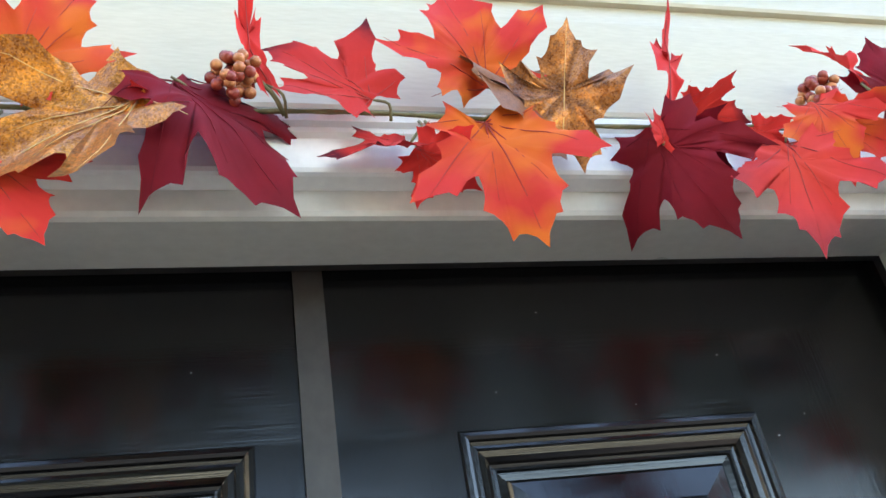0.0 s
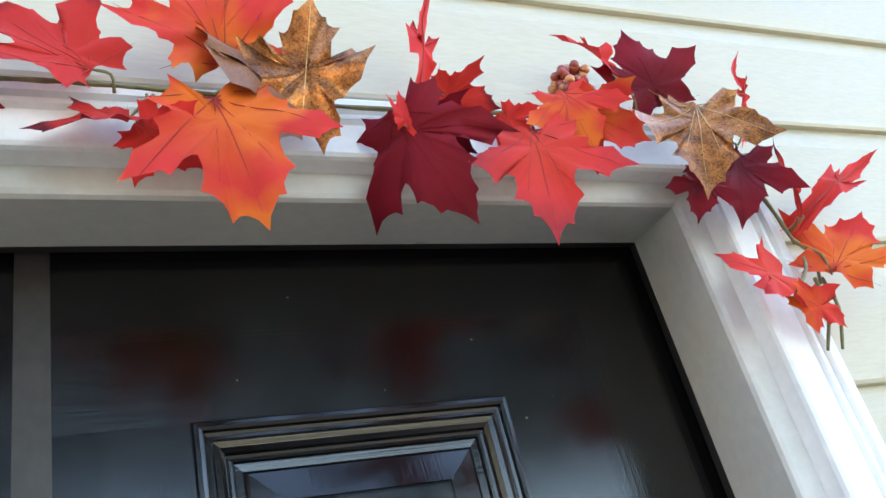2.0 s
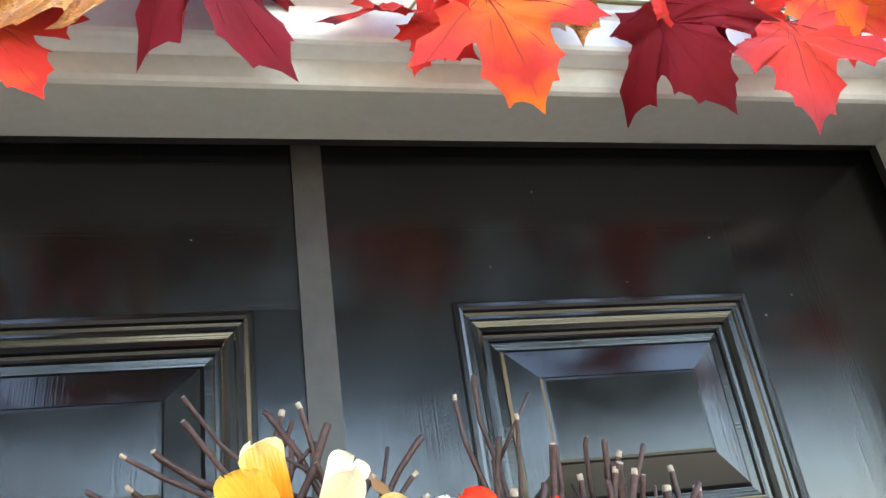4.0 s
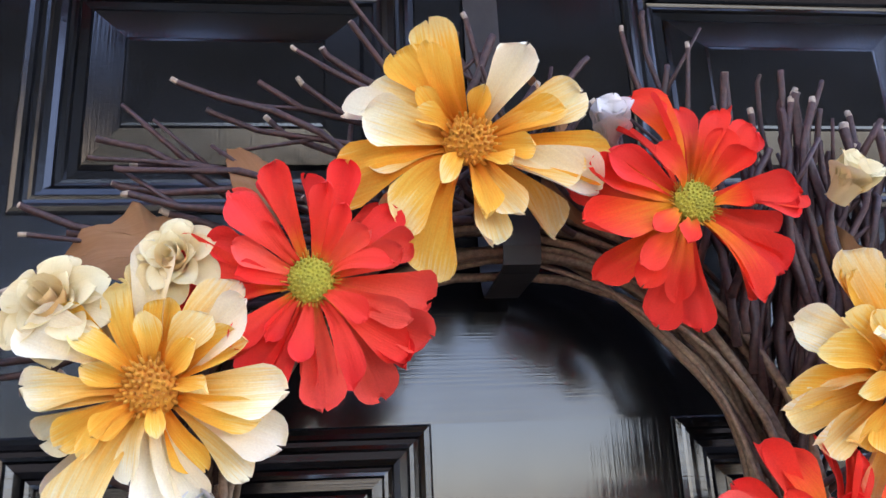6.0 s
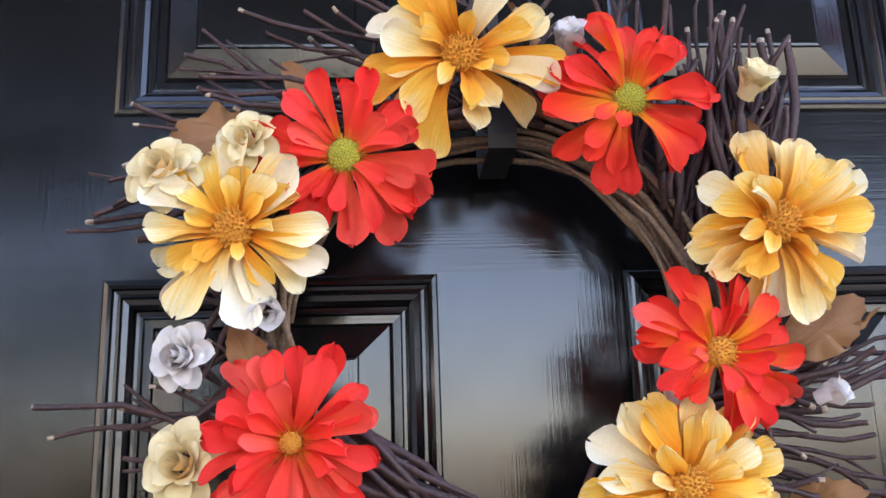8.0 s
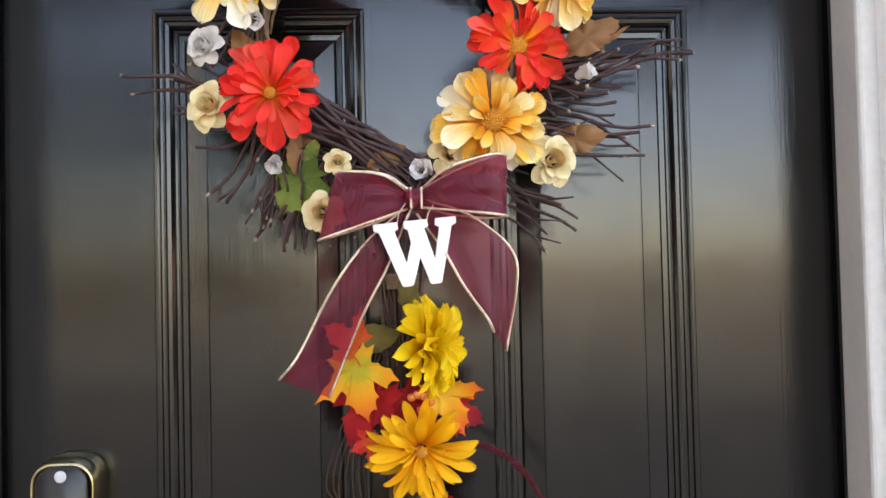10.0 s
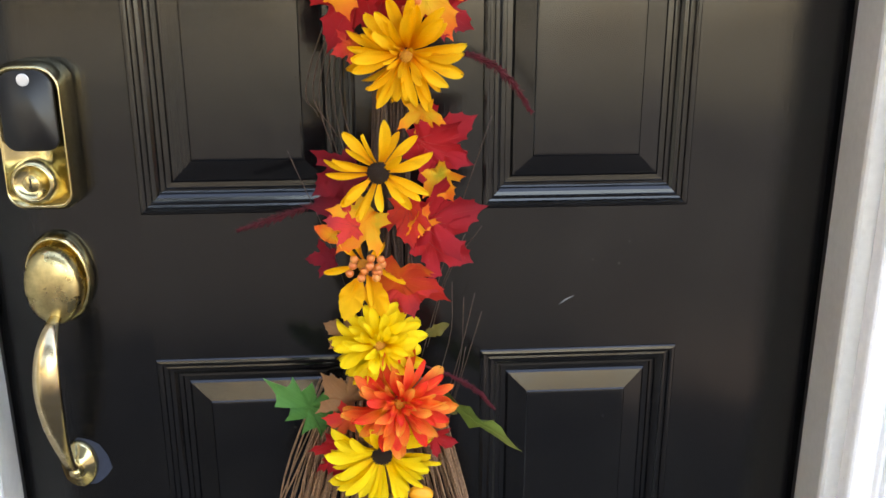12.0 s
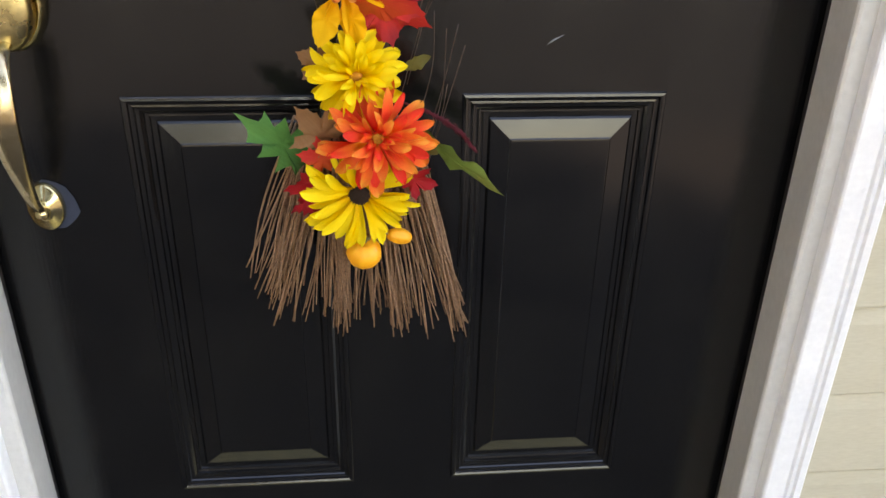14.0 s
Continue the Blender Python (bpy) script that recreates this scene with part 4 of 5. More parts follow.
MID = ((0.0, 0.95), (0.14, 0.5), (-0.14, 0.5), (0.12, 0.72), (-0.12, 0.72))
for x, z, ang, size, mat, twist, shape in ((-0.130, 1.700, 125, 0.050, LEAF_BROWN, 15, OVAL), (-0.160, 1.695, 188, 0.075, LEAF_BROWN, 30, OVAL), (-0.010, 1.730, -60, 0.034, LEAF_BROWN, 10, OVAL),
                                           (0.005, 1.735, 110, 0.05, LEAF_BROWN, 60, OVAL), (0.135, 1.545, 32, 0.070, LEAF_BROWN, -15, OVAL), (0.120, 1.460, 5, 0.060, LEAF_BROWN, 20, OVAL), (-0.165, 1.535, 120, 0.045, LEAF_BROWN, 10, OVAL),
                                           (-0.125, 1.478, -88, 0.055, LEAF_BROWN, -25, OVAL), (-0.108, 1.446, -125, 0.066, LEAF_GREEN, 10, OAK_WIDE), (-0.12, 1.442, 62, 0.028, LEAF_GREEN, 30, OVAL), (-0.155, 1.640, 20, 0.045, LEAF_OLIVE, 20, OVAL),
                                           (-0.06, 1.435, 30, 0.045, LEAF_BROWN, 15, OVAL), (0.128, 1.700, -80, 0.05, LEAF_BROWN, 30, OVAL), (0.150, 1.640, 60, 0.045, LEAF_OLIVE, 30, OVAL), (0.165, 1.555, 20, 0.045, LEAF_BROWN, 40, BLADE)):
    maple(wreath, x, -0.080, z, ang, size, mat, twist, 8, -0.25, 0.12, 1.3, name="leaf", half=shape, lobes=MID, vein=LEAF_BROWN if mat is LEAF_BROWN else LEAF_OLIVE)

# ---- the hanger over the top of the door ----
hanger = thing("wreath_hanger", -0.022, -0.004, 2.03, "brown metal over-door wreath hanger strap", "hanger")


def band(name, line, x0, x1, mat, label=""):
    """Flat metal band of even thickness bent along (y, z) points."""
    bm = bmesh.new()
    rows = []
    for i, (y, z) in enumerate(line):
        y0, z0 = line[max(i - 1, 0)]
        y1, z1 = line[min(i + 1, len(line) - 1)]
        nrm = Vector((1, 0, 0)).cross(Vector((0, y1 - y0, z1 - z0)).normalized()) * 0.0008
        rows.append([bm.verts.new((x, y + s * nrm.y, z + s * nrm.z)) for x, s in ((x0, 1), (x1, 1), (x1, -1), (x0, -1))])
    for a, b in zip(rows, rows[1:]):
        for k in range(4):
            bm.faces.new((a[k], a[(k + 1) % 4], b[(k + 1) % 4], b[k]))
    bm.faces.new(rows[0])
    bm.faces.new(rows[-1])
    world_part(name, bm, mat, hanger, label, smooth=False)


band("strap", [(-0.0035, 2.033), (-0.0035, 1.90), (-0.0035, 1.72)], -0.0325, -0.0115, STRAP)
band("hook", [(-0.0052, 1.735), (-0.0056, 1.700), (-0.009, 1.688), (-0.016, 1.682), (-0.068, 1.680), (-0.075, 1.682), (-0.078, 1.690), (-0.078, 1.712)], -0.0320, -0.0140, HOOK, "dark upturned hook end")

# ---- the bow and the letter ----
bow = thing("ribbon_bow", -0.015, -0.15, 1.398, "sheer burgundy organza bow with gold wired edges", "bow")


def ribbon(name, spine, across, n=26, m=9, ripple=0.0045):
    """A band of ribbon: spine points and, at each, the half-width vector; gold wire along both edges."""
    sp, ac = smooth_line(spine, n), smooth_line(across, n)
    bm = bmesh.new()
    rows = []
    for i in range(n):
        nrm = Vector((0, 1, 0))
        rows.append([bm.verts.new(sp[i] + ac[i] * (2 * j / (m - 1) - 1) + nrm * ripple * math.sin(j * 1.9 + i * 0.5)) for j in range(m)])
    edges = ([Vector(r[0].co) for r in rows], [Vector(r[-1].co) for r in rows])
    for a, b in zip(rows, rows[1:]):
        for j in range(m - 1):
            bm.faces.new((a[j], a[j + 1], b[j + 1], b[j]))
    ob = world_part(name, bm, RIBBON, bow)
    for e in edges:
        wb = bmesh.new()
        tube(wb, e, 0.0013, 5)
        wb.transform(shift(bow))
        place("gold_edge", mesh_of("gold_edge", wb, RIBBON_EDGE), ob, SPOT[ob], "gold wired ribbon edge")


ribbon("bow_loop", [(-0.022, -0.150, 1.398), (-0.050, -0.170, 1.398), (-0.085, -0.166, 1.394), (-0.094, -0.150, 1.393), (-0.080, -0.128, 1.398), (-0.045, -0.126, 1.402), (-0.020, -0.140, 1.400)],
       [(0.0, 0, 0.008), (0.006, 0, 0.020), (0.008, 0, 0.029), (0.008, 0, 0.030), (0.006, 0, 0.029), (0.004, 0, 0.022), (0, 0, 0.008)])
ribbon("bow_loop", [(-0.010, -0.150, 1.399), (0.015, -0.172, 1.405), (0.055, -0.168, 1.409), (0.068, -0.150, 1.409), (0.055, -0.128, 1.410), (0.02, -0.126, 1.405), (-0.010, -0.140, 1.400)],
       [(0.0, 0, 0.008), (-0.002, 0, 0.018), (-0.002, 0, 0.027), (0.001, 0, 0.028), (0.002, 0, 0.028), (0, 0, 0.02), (0, 0, 0.008)])
ribbon("bow_tail", [(-0.022, -0.146, 1.392), (-0.045, -0.150, 1.365), (-0.068, -0.150, 1.325), (-0.094, -0.146, 1.276), (-0.118, -0.140, 1.230)],
       [(0.006, 0, 0.004), (0.018, 0.004, 0.008), (0.026, 0.008, 0.012), (0.027, 0.010, 0.014), (0.021, 0.010, -0.010)])
ribbon("bow_tail", [(-0.010, -0.146, 1.392), (0.022, -0.152, 1.368), (0.048, -0.152, 1.338), (0.060, -0.148, 1.305), (0.060, -0.142, 1.268)],
       [(0.004, 0, 0.006), (0.014, 0.004, 0.014), (0.024, 0.008, 0.014), (0.016, 0.012, 0.010), (0.007, 0.012, -0.010)])
bm = bmesh.new()
lathe(bm, [(0.006, -0.009), (0.0085, -0.006), (0.0095, 0.0), (0.0085, 0.006), (0.006, 0.009)], 16)
bm.transform(Matrix.Translation((-0.016, -0.150, 1.399)) @ pose(0, 0, 0, 90, 0, 0))
world_part("knot", bm, RIBBON, bow)
for dx in (-0.009, 0.0005):
    bm = bmesh.new()
    tube(bm, [(-0.016 + dx + 0.006, -0.160 + 0.001 * k, 1.389 + 0.004 * k) for k in range(6)], 0.0012, 5)
    world_part("gold_edge", bm, RIBBON_EDGE, bow, "gold wired ribbon edge")

letter = thing("letter_w", -0.014, -0.158, 1.350, "white painted wooden letter W hung from the bow", "letter")
OUT = ((0.00, 1.0), (0.29, 1.0), (0.30, 0.90), (0.25, 0.86), (0.355, 0.36), (0.43, 0.66), (0.41, 0.86), (0.36, 0.90), (0.37, 1.0), (0.65, 1.0), (0.66, 0.90), (0.61, 0.86),
       (0.70, 0.38), (0.79, 0.86), (0.74, 0.90), (0.75, 1.0), (1.0, 1.0), (1.0, 0.90), (0.94, 0.86), (0.755, 0.02), (0.73, 0.0), (0.64, 0.0), (0.615, 0.02), (0.525, 0.42), (0.415, 0.02), (0.39, 0.0), (0.30, 0.0), (0.275, 0.02), (0.06, 0.86), (0.0, 0.90))
bm = bmesh.new()
front = [bm.verts.new(((u - 0.5) * 0.074, 0, (v - 0.5) * 0.058)) for u, v in OUT]
face = bm.faces.new(front)
ext = bmesh.ops.extrude_face_region(bm, geom=[face])
bmesh.ops.translate(bm, verts=[g for g in ext["geom"] if isinstance(g, bmesh.types.BMVert)], vec=(0, 0.005, 0))
rim_edges = [e for e in bm.edges if all(v.co.y < 0.001 for v in e.verts)]
bmesh.ops.bevel(bm, geom=rim_edges, offset=0.0007, segments=2, affect="EDGES")
bmesh.ops.triangulate(bm, faces=[f for f in bm.faces if len(f.verts) > 4])
part("letter_body", bm, LETTER, letter, m=Matrix.Translation((-0.014, -0.160, 1.350)) @ pose(0, 0, 0, 0, -5, 0), smooth=False)
for x in (-0.032, -0.006):
    bm = bmesh.new()
    tube(bm, smooth_line([(x, -0.157, 1.375), (x + 0.002, -0.161, 1.385), (x + 0.008, -0.158, 1.394)], 8), 0.0006, 5)
    world_part("hanging_loop", bm, RIBBON_EDGE, letter)

# ---- the broom swag below the wreath ----
BX = -0.028
broom = thing("broom_swag", BX, -0.06, 0.95, "small twig broom swag covered with autumn silk flowers and leaves", "broom")
rng = random.Random(5)
bm = bmesh.new()
for k in range(34):
    x0, x1 = BX + jitter(rng, 0.028), BX - 0.010 + jitter(rng, 0.030)
    y0 = -0.050 + jitter(rng, 0.014)
    tube(bm, smooth_line([(x0, y0, 1.365 + jitter(rng, 0.03)), (BX + jitter(rng, 0.016), y0, 1.12), (x1, y0 - 0.01, 0.86)], 9), rng.uniform(0.0009, 0.0018), 5)
tagged(world_part("handle", bm, VINE_DARK, broom, "bundle of thin dark twigs"), kind="stuff")
bm = bmesh.new()
for k in range(7):
    z = 1.318 + 0.0022 * k
    tube(bm, [(BX + 0.017 * math.cos(2 * math.pi * i / 14), -0.052 + 0.017 * math.sin(2 * math.pi * i / 14), z) for i in range(15)], 0.0013, 5)
world_part("binding", bm, VINE, broom, "tan twine binding")
for c in range(19):
    f = (c + 0.5) / 19
    bm = bmesh.new()
    for k in range(14):
        u = f + jitter(rng, 0.030)
        layer = rng.random()
        top = (BX - 0.016 + (u - 0.5) * 0.115 + jitter(rng, 0.006), -0.045 - 0.030 * layer, 0.815 + jitter(rng, 0.02))
        gap = 0.017 * math.sin(u * 24)
        end_x = BX - 0.014 + (u - 0.5) * 0.250 + gap
        end_z = 0.602 + 0.075 * max(0.0, 0.42 - u) * 1.4 + jitter(rng, 0.022) + (0.02 if rng.random() < 0.2 else 0.0)
        mid = Vector(top).lerp(Vector((end_x, top[1] - 0.012, end_z)), 0.55) + Vector((jitter(rng, 0.007), jitter(rng, 0.006), 0))
        tube(bm, smooth_line([top, mid, (end_x + jitter(rng, 0.009), top[1] - 0.014 + jitter(rng, 0.008), end_z)], 8), [rng.uniform(0.0009, 0.0016) * (1 - 0.06 * i) for i in range(8)], 4)
    tagged(world_part("broom_clump", bm, BRISTLE, broom), kind="stuff")
for k in range(9):
    bm = bmesh.new()
    s = rng.choice((-1, 1, 1))
    x = BX + s * rng.uniform(0.02, 0.05)
    z = rng.uniform(0.75, 1.0)
    tube(bm, smooth_line([(x, -0.05, z - 0.04), (x + s * 0.022, -0.052, z + 0.04), (x + s * rng.uniform(0.02, 0.06), -0.06, z + rng.uniform(0.08, 0.15))], 10), 0.0005, 4)
    world_part("wisp", bm, VINE_DARK, broom)

SUN_LAYERS = ((P_SUN, 18, 1.0, 10, 0.02), (P_SUN, 15, 0.85, 26, 0.04))
flower(broom, "lemon_flower", -0.010, -0.098, 1.262, 0.044, H_SMALL, ((P_LEMON, 28, 1.0, 4, 0.0), (P_LEMON, 28, 0.98, 22, 0.05), (P_LEMON, 24, 0.9, 42, 0.1), (P_LEMON, 18, 0.78, 62, 0.14)), 2.0, 0.1, "lemon yellow silk flower turned aside", 70)
flower(broom, "sunflower", -0.013, -0.090, 1.164, 0.047, H_SMALL, ((P_SUN, 24, 1.05, 10, 0.02), (P_SUN, 21, 0.95, 22, 0.04), (P_SUN, 11, 0.62, 58, 0.06)), 0.0, -0.35, "golden yellow sunflower, petals drooping", 71)
flower(broom, "sunflower", -0.040, -0.095, 1.056, 0.046, H_BROWN, ((P_SUN, 14, 1.0, 14, 0.02), (P_SUN, 9, 0.85, 34, 0.04)), -0.05, 0.05, "golden sunflower with sparse petals and dark heart", 72)
flower(broom, "orange_blossom", -0.056, -0.092, 0.966, 0.034, H_SMALL, ((P_SUN, 7, 1.1, 14, 0.02),), -0.1, 0.0, "small orange blossom with berries", 73)
flower(broom, "lemon_mum", -0.043, -0.092, 0.882, 0.040, H_SMALL, ((P_LEMON, 20, 1.1, 0, 0.0), (P_LEMON, 18, 0.92, 22, 0.05), (P_LEMON, 15, 0.72, 46, 0.1), (P_LEMON, 9, 0.5, 68, 0.12)), 0.0, 0.15, "lemon yellow silk mum", 74)
flower(broom, "orange_mum", -0.025, -0.110, 0.828, 0.049, H_SMALL, ((P_MUM, 22, 1.0, 0, 0.0), (P_MUM, 20, 0.9, 20, 0.05), (P_MUM, 17, 0.74, 42, 0.1), (P_MUM, 11, 0.52, 66, 0.14)), 0.05, 0.15, "orange red silk mum", 75)
flower(broom, "yellow_daisy", -0.043, -0.100, 0.767, 0.050, H_BROWN, ((P_DAISY, 28, 1.04, 10, 0.0), (P_DAISY, 26, 0.95, 20, 0.04)), 0.0, -0.10, "yellow daisy with dark brown heart", 76)
for x, y, z, ang, size, mat, twist, pitch, shape, label in (
        (-0.030, -0.085, 1.275, 195, 0.062, LEAF_OLIVE, 25, 10, OVAL, "olive green leaf"), (-0.020, -0.080, 1.285, 95, 0.05, LEAF_OLIVE, 40, 5, OVAL, "olive green leaf"),
        (-0.078, -0.095, 1.255, -75, 0.066, LEAF_GREENISH, 10, 10, HALF, "orange and green maple leaf"), (-0.064, -0.088, 1.258, 150, 0.05, LEAF_ORANGE, 30, 10, HALF, ""),
        (-0.050, -0.080, 1.225, -120, 0.070, LEAF_CRIMSON, 15, 5, HALF, "red maple leaf"), (-0.030, -0.078, 1.220, -65, 0.065, LEAF_CRIMSON, -15, 5, HALF, "red maple leaf"), (0.000, -0.085, 1.225, -60, 0.060, LEAF_GREENISH, -20, 10, HALF, ""),
        (0.012, -0.075, 1.205, -30, 0.045, LEAF_CRIMSON, -25, 5, HALF, ""), (-0.055, -0.085, 1.172, 200, 0.028, LEAF_ORANGE, 10, 5, HALF, "orange leaf"), (0.000, -0.085, 1.118, -80, 0.040, LEAF_GREENISH, 20, 8, HALF, ""),
        (0.000, -0.080, 1.075, 30, 0.062, LEAF_CRIMSON, -10, 5, HALF, "dark red maple leaf"), (-0.005, -0.085, 1.085, -25, 0.060, LEAF_CRIMSON, 10, 10, HALF, ""), (0.012, -0.092, 1.058, -60, 0.038, LEAF_GREENISH, 15, 12, HALF, ""),
        (-0.060, -0.072, 1.060, 215, 0.055, LEAF_WINE, 10, 5, HALF, "burgundy leaf"), (-0.060, -0.072, 1.025, 190, 0.050, LEAF_WINE, 10, 5, HALF, ""), (-0.045, -0.098, 1.020, -130, 0.055, LEAF_GREENISH, 20, 15, HALF, "yellow and red maple leaf"),
        (-0.060, -0.100, 1.005, 170, 0.035, LEAF_CORAL, 30, 15, HALF, ""), (-0.005, -0.085, 1.005, 10, 0.070, LEAF_CRIMSON, 10, 5, HALF, "dark red maple leaf"), (0.000, -0.082, 0.990, -30, 0.060, LEAF_CRIMSON, -10, 5, HALF, ""), (-0.015, -0.098, 1.030, -80, 0.050, LEAF_CORAL, 30, 15, HALF, "coral maple leaf"),
        (-0.008, -0.100, 0.998, 70, 0.035, LEAF_GREENISH, 40, 15, HALF, ""), (-0.035, -0.095, 0.960, -25, 0.070, LEAF_ORANGE, 35, 10, HALF, "orange maple leaf"), (-0.020, -0.088, 0.955, -75, 0.050, LEAF_CORAL, 10, 10, HALF, ""),
        (-0.085, -0.070, 0.965, 180, 0.030, LEAF_WINE, 20, 5, HALF, ""), (-0.075, -0.080, 0.985, 150, 0.032, LEAF_GREENISH, 20, 5, OVAL, ""), (-0.060, -0.098, 0.955, -110, 0.048, SUNNY, 10, 10, OVAL, ""), (-0.050, -0.098, 0.955, -75, 0.045, SUNNY, 10, 10, OVAL, ""),
        (-0.070, -0.080, 0.885, 150, 0.034, LEAF_BROWN, 20, 5, HALF, ""), (0.000, -0.078, 0.885, 20, 0.030, LEAF_OLIVE, 20, 5, OVAL, ""), (-0.084, -0.082, 0.786, 143, 0.094, LEAF_OAK, 15, 8, JAG, "jagged green leaf"),
        (-0.072, -0.088, 0.815, 130, 0.048, LEAF_BROWN, 15, 12, HALF, "brown maple leaf"), (-0.070, -0.095, 0.800, 170, 0.034, LEAF_ORANGE, 10, 12, HALF, ""), (-0.085, -0.085, 0.775, -110, 0.045, LEAF_CRIMSON, 10, 5, HALF, "dark red leaf"), (-0.09, -0.082, 0.755, -90, 0.034, LEAF_CRIMSON, 10, 5, HALF, ""),
        (0.010, -0.085, 0.832, -40, 0.122, LEAF_GREEN, 42, 5, BLADE, "long narrow green leaf"), (0.010, -0.085, 0.815, -30, 0.030, LEAF_OLIVE, 20, 10, OVAL, ""), (0.005, -0.085, 0.775, -20, 0.034, LEAF_CRIMSON, 10, 5, HALF, "")):
    maple(broom, x, y, z, ang, size, mat, twist, pitch, -0.12, 0.25, 1.0, label, name="leaf", half=shape, lobes=MAPLE_LOBES if shape is HALF else ((0, 0.95),), vein=VEIN_DARK if mat in (LEAF_RED, LEAF_CRIMSON, LEAF_CORAL) else mat)


def ball_mesh(name, radius, mat, squash=1.0):
    bm = bmesh.new()
    bmesh.ops.create_uvsphere(bm, u_segments=10, v_segments=7, radius=radius)
    for v in bm.verts:
        v.co.z *= squash
        if v.co.z > radius * squash * 0.9:
            v.co.z -= radius * 0.18
    return mesh_of(name, bm, mat)


B_ORANGE = ball_mesh("berry", 0.0042, BERRY_ORANGE)
for k in range(14):
    place("berry", B_ORANGE, broom, Matrix.Translation((-0.054 + jitter(rng, 0.018), -0.104 - 0.006 * rng.random(), 0.967 + jitter(rng, 0.012))), "orange berry" if k == 0 else "")
for k in range(7):
    place("berry", B_ORANGE, broom, Matrix.Translation((-0.012 + jitter(rng, 0.012), -0.098 - 0.006 * rng.random(), 1.212 + jitter(rng, 0.010))))


def gourd(x, y, z, radius, ribs, stretch, tilt, label):
    bm = bmesh.new()
    bmesh.ops.create_uvsphere(bm, u_segments=32, v_segments=16, radius=radius)
    for v in bm.verts:
        a = math.atan2(v.co.y, v.co.x)
        k = 1 - 0.05 * abs(math.cos(ribs * a / 2))
        v.co.x *= k
        v.co.y *= k
        v.co.z *= stretch * (1 - 0.12 * math.exp(-(v.co.x ** 2 + v.co.y ** 2) / (0.3 * radius) ** 2))
    ob = part("gourd", bm, PUMPKIN, broom, label, Matrix.Translation((x, y, z)) @ pose(0, 0, 0, 15, tilt, 0))
    bm = bmesh.new()
    tube(bm, [(0, 0, radius * stretch * 0.8), (radius * 0.1, 0, radius * stretch * 1.05), (radius * 0.3, 0, radius * stretch * 1.25)], [radius * 0.16, radius * 0.11, radius * 0.12], 7)
    place("stalk", mesh_of("stalk", bm, STEM), ob, SPOT[ob])


gourd(-0.040, -0.100, 0.698, 0.0185, 9, 0.9, 0, "small orange foam pumpkin")
gourd(-0.004, -0.100, 0.716, 0.0085, 7, 1.7, -70, "small golden gourd")


def plume(pts, width, seed):
    """A feathery dark red grass head: a thin spine set with many short hairs."""
    r = random.Random(seed)
    line = smooth_line(pts, 40)
    bm = bmesh.new()
    tube(bm, line, 0.0012, 5)
    for i in range(6, 39):
        d = (line[i + 1] - line[i]).normalized()
        for k in range(16):
            v = Vector((jitter(r, 1), jitter(r, 1), jitter(r, 1))).normalized()
            q = line[i] + (line[i + 1] - line[i]) * r.random()
            w = width * math.sin(math.pi * (i - 4) / 37) ** 0.5
            tube(bm, [q, q + (d * 0.8 + v) * w * r.uniform(0.5, 1.0)], [0.0005, 0.0002], 3)
    world_part("plume", bm, PLUME, broom, "dark red feathery grass plume")


plume([(0.000, -0.060, 1.160), (0.045, -0.062, 1.160), (0.082, -0.062, 1.140), (0.108, -0.060, 1.105)], 0.007, 1)
plume([(-0.040, -0.060, 1.035), (-0.098, -0.055, 1.018), (-0.140, -0.052, 1.003), (-0.180, -0.050, 0.990)], 0.007, 2)
plume([(0.000, -0.075, 0.850), (0.030, -0.078, 0.838), (0.055, -0.075, 0.820), (0.075, -0.070, 0.795)], 0.005, 3)
for k in range(6):
    bm = bmesh.new()
    tube(bm, smooth_line([(-0.03 + jitter(rng, 0.015), -0.05, 1.30), (-0.075 - 0.006 * k, -0.045, 1.14), (-0.05 - 0.008 * k + jitter(rng, 0.01), -0.04, 1.0 + 0.02 * k)], 12), 0.0007, 4)
    world_part("wisp", bm, VINE_DARK, broom)

# ---- the lock and the handle set ----
def rounded(w, h, r_top, r_bot, n=7):
    pts = []
    for cx, cz, r, a0 in ((w / 2 - r_top, h / 2 - r_top, r_top, 0), (-w / 2 + r_top, h / 2 - r_top, r_top, 90), (-w / 2 + r_bot, -h / 2 + r_bot, r_bot, 180), (w / 2 - r_bot, -h / 2 + r_bot, r_bot, 270)):
        for k in range(n):
            a = radians(a0 + 90 * k / (n - 1))
            pts.append((cx + r * math.cos(a), cz + r * math.sin(a)))
    return pts


def plate(bm, shape, steps):
    """A plate built up from its outline: steps of (inset factor, y)."""
    rings = [[bm.verts.new((x * f, y, z * f)) for x, z in shape] for f, y in steps]
    for q, s in zip(rings, rings[1:]):
        for k in range(len(q)):
            bm.faces.new((q[k], q[(k + 1) % len(q)], s[(k + 1) % len(q)], s[k]))
    bm.faces.new(rings[-1])
    bm.faces.new(rings[0])


lock = thing("keypad_lock", -0.371, 0.0, 1.0815, "brass electronic keypad deadbolt with dark glass face on the door", "door lock")
bm = bmesh.new()
plate(bm, rounded(0.062, 0.138, 0.021, 0.015), ((1.06, 0.0), (1.05, -0.026), (1.0, -0.034), (0.98, -0.036), (0.955, -0.036), (0.94, -0.034)))
part("lock_body", bm, BRASS, lock)
bm = bmesh.new()
plate(bm, rounded(0.051, 0.077, 0.017, 0.012), ((1.0, -0.033), (1.0, -0.0365), (0.97, -0.0375)))
glass = part("keypad_glass", bm, GLASS_DARK, lock, "dark glass keypad", Matrix.Translation((-0.371, 0.0, 1.108)))
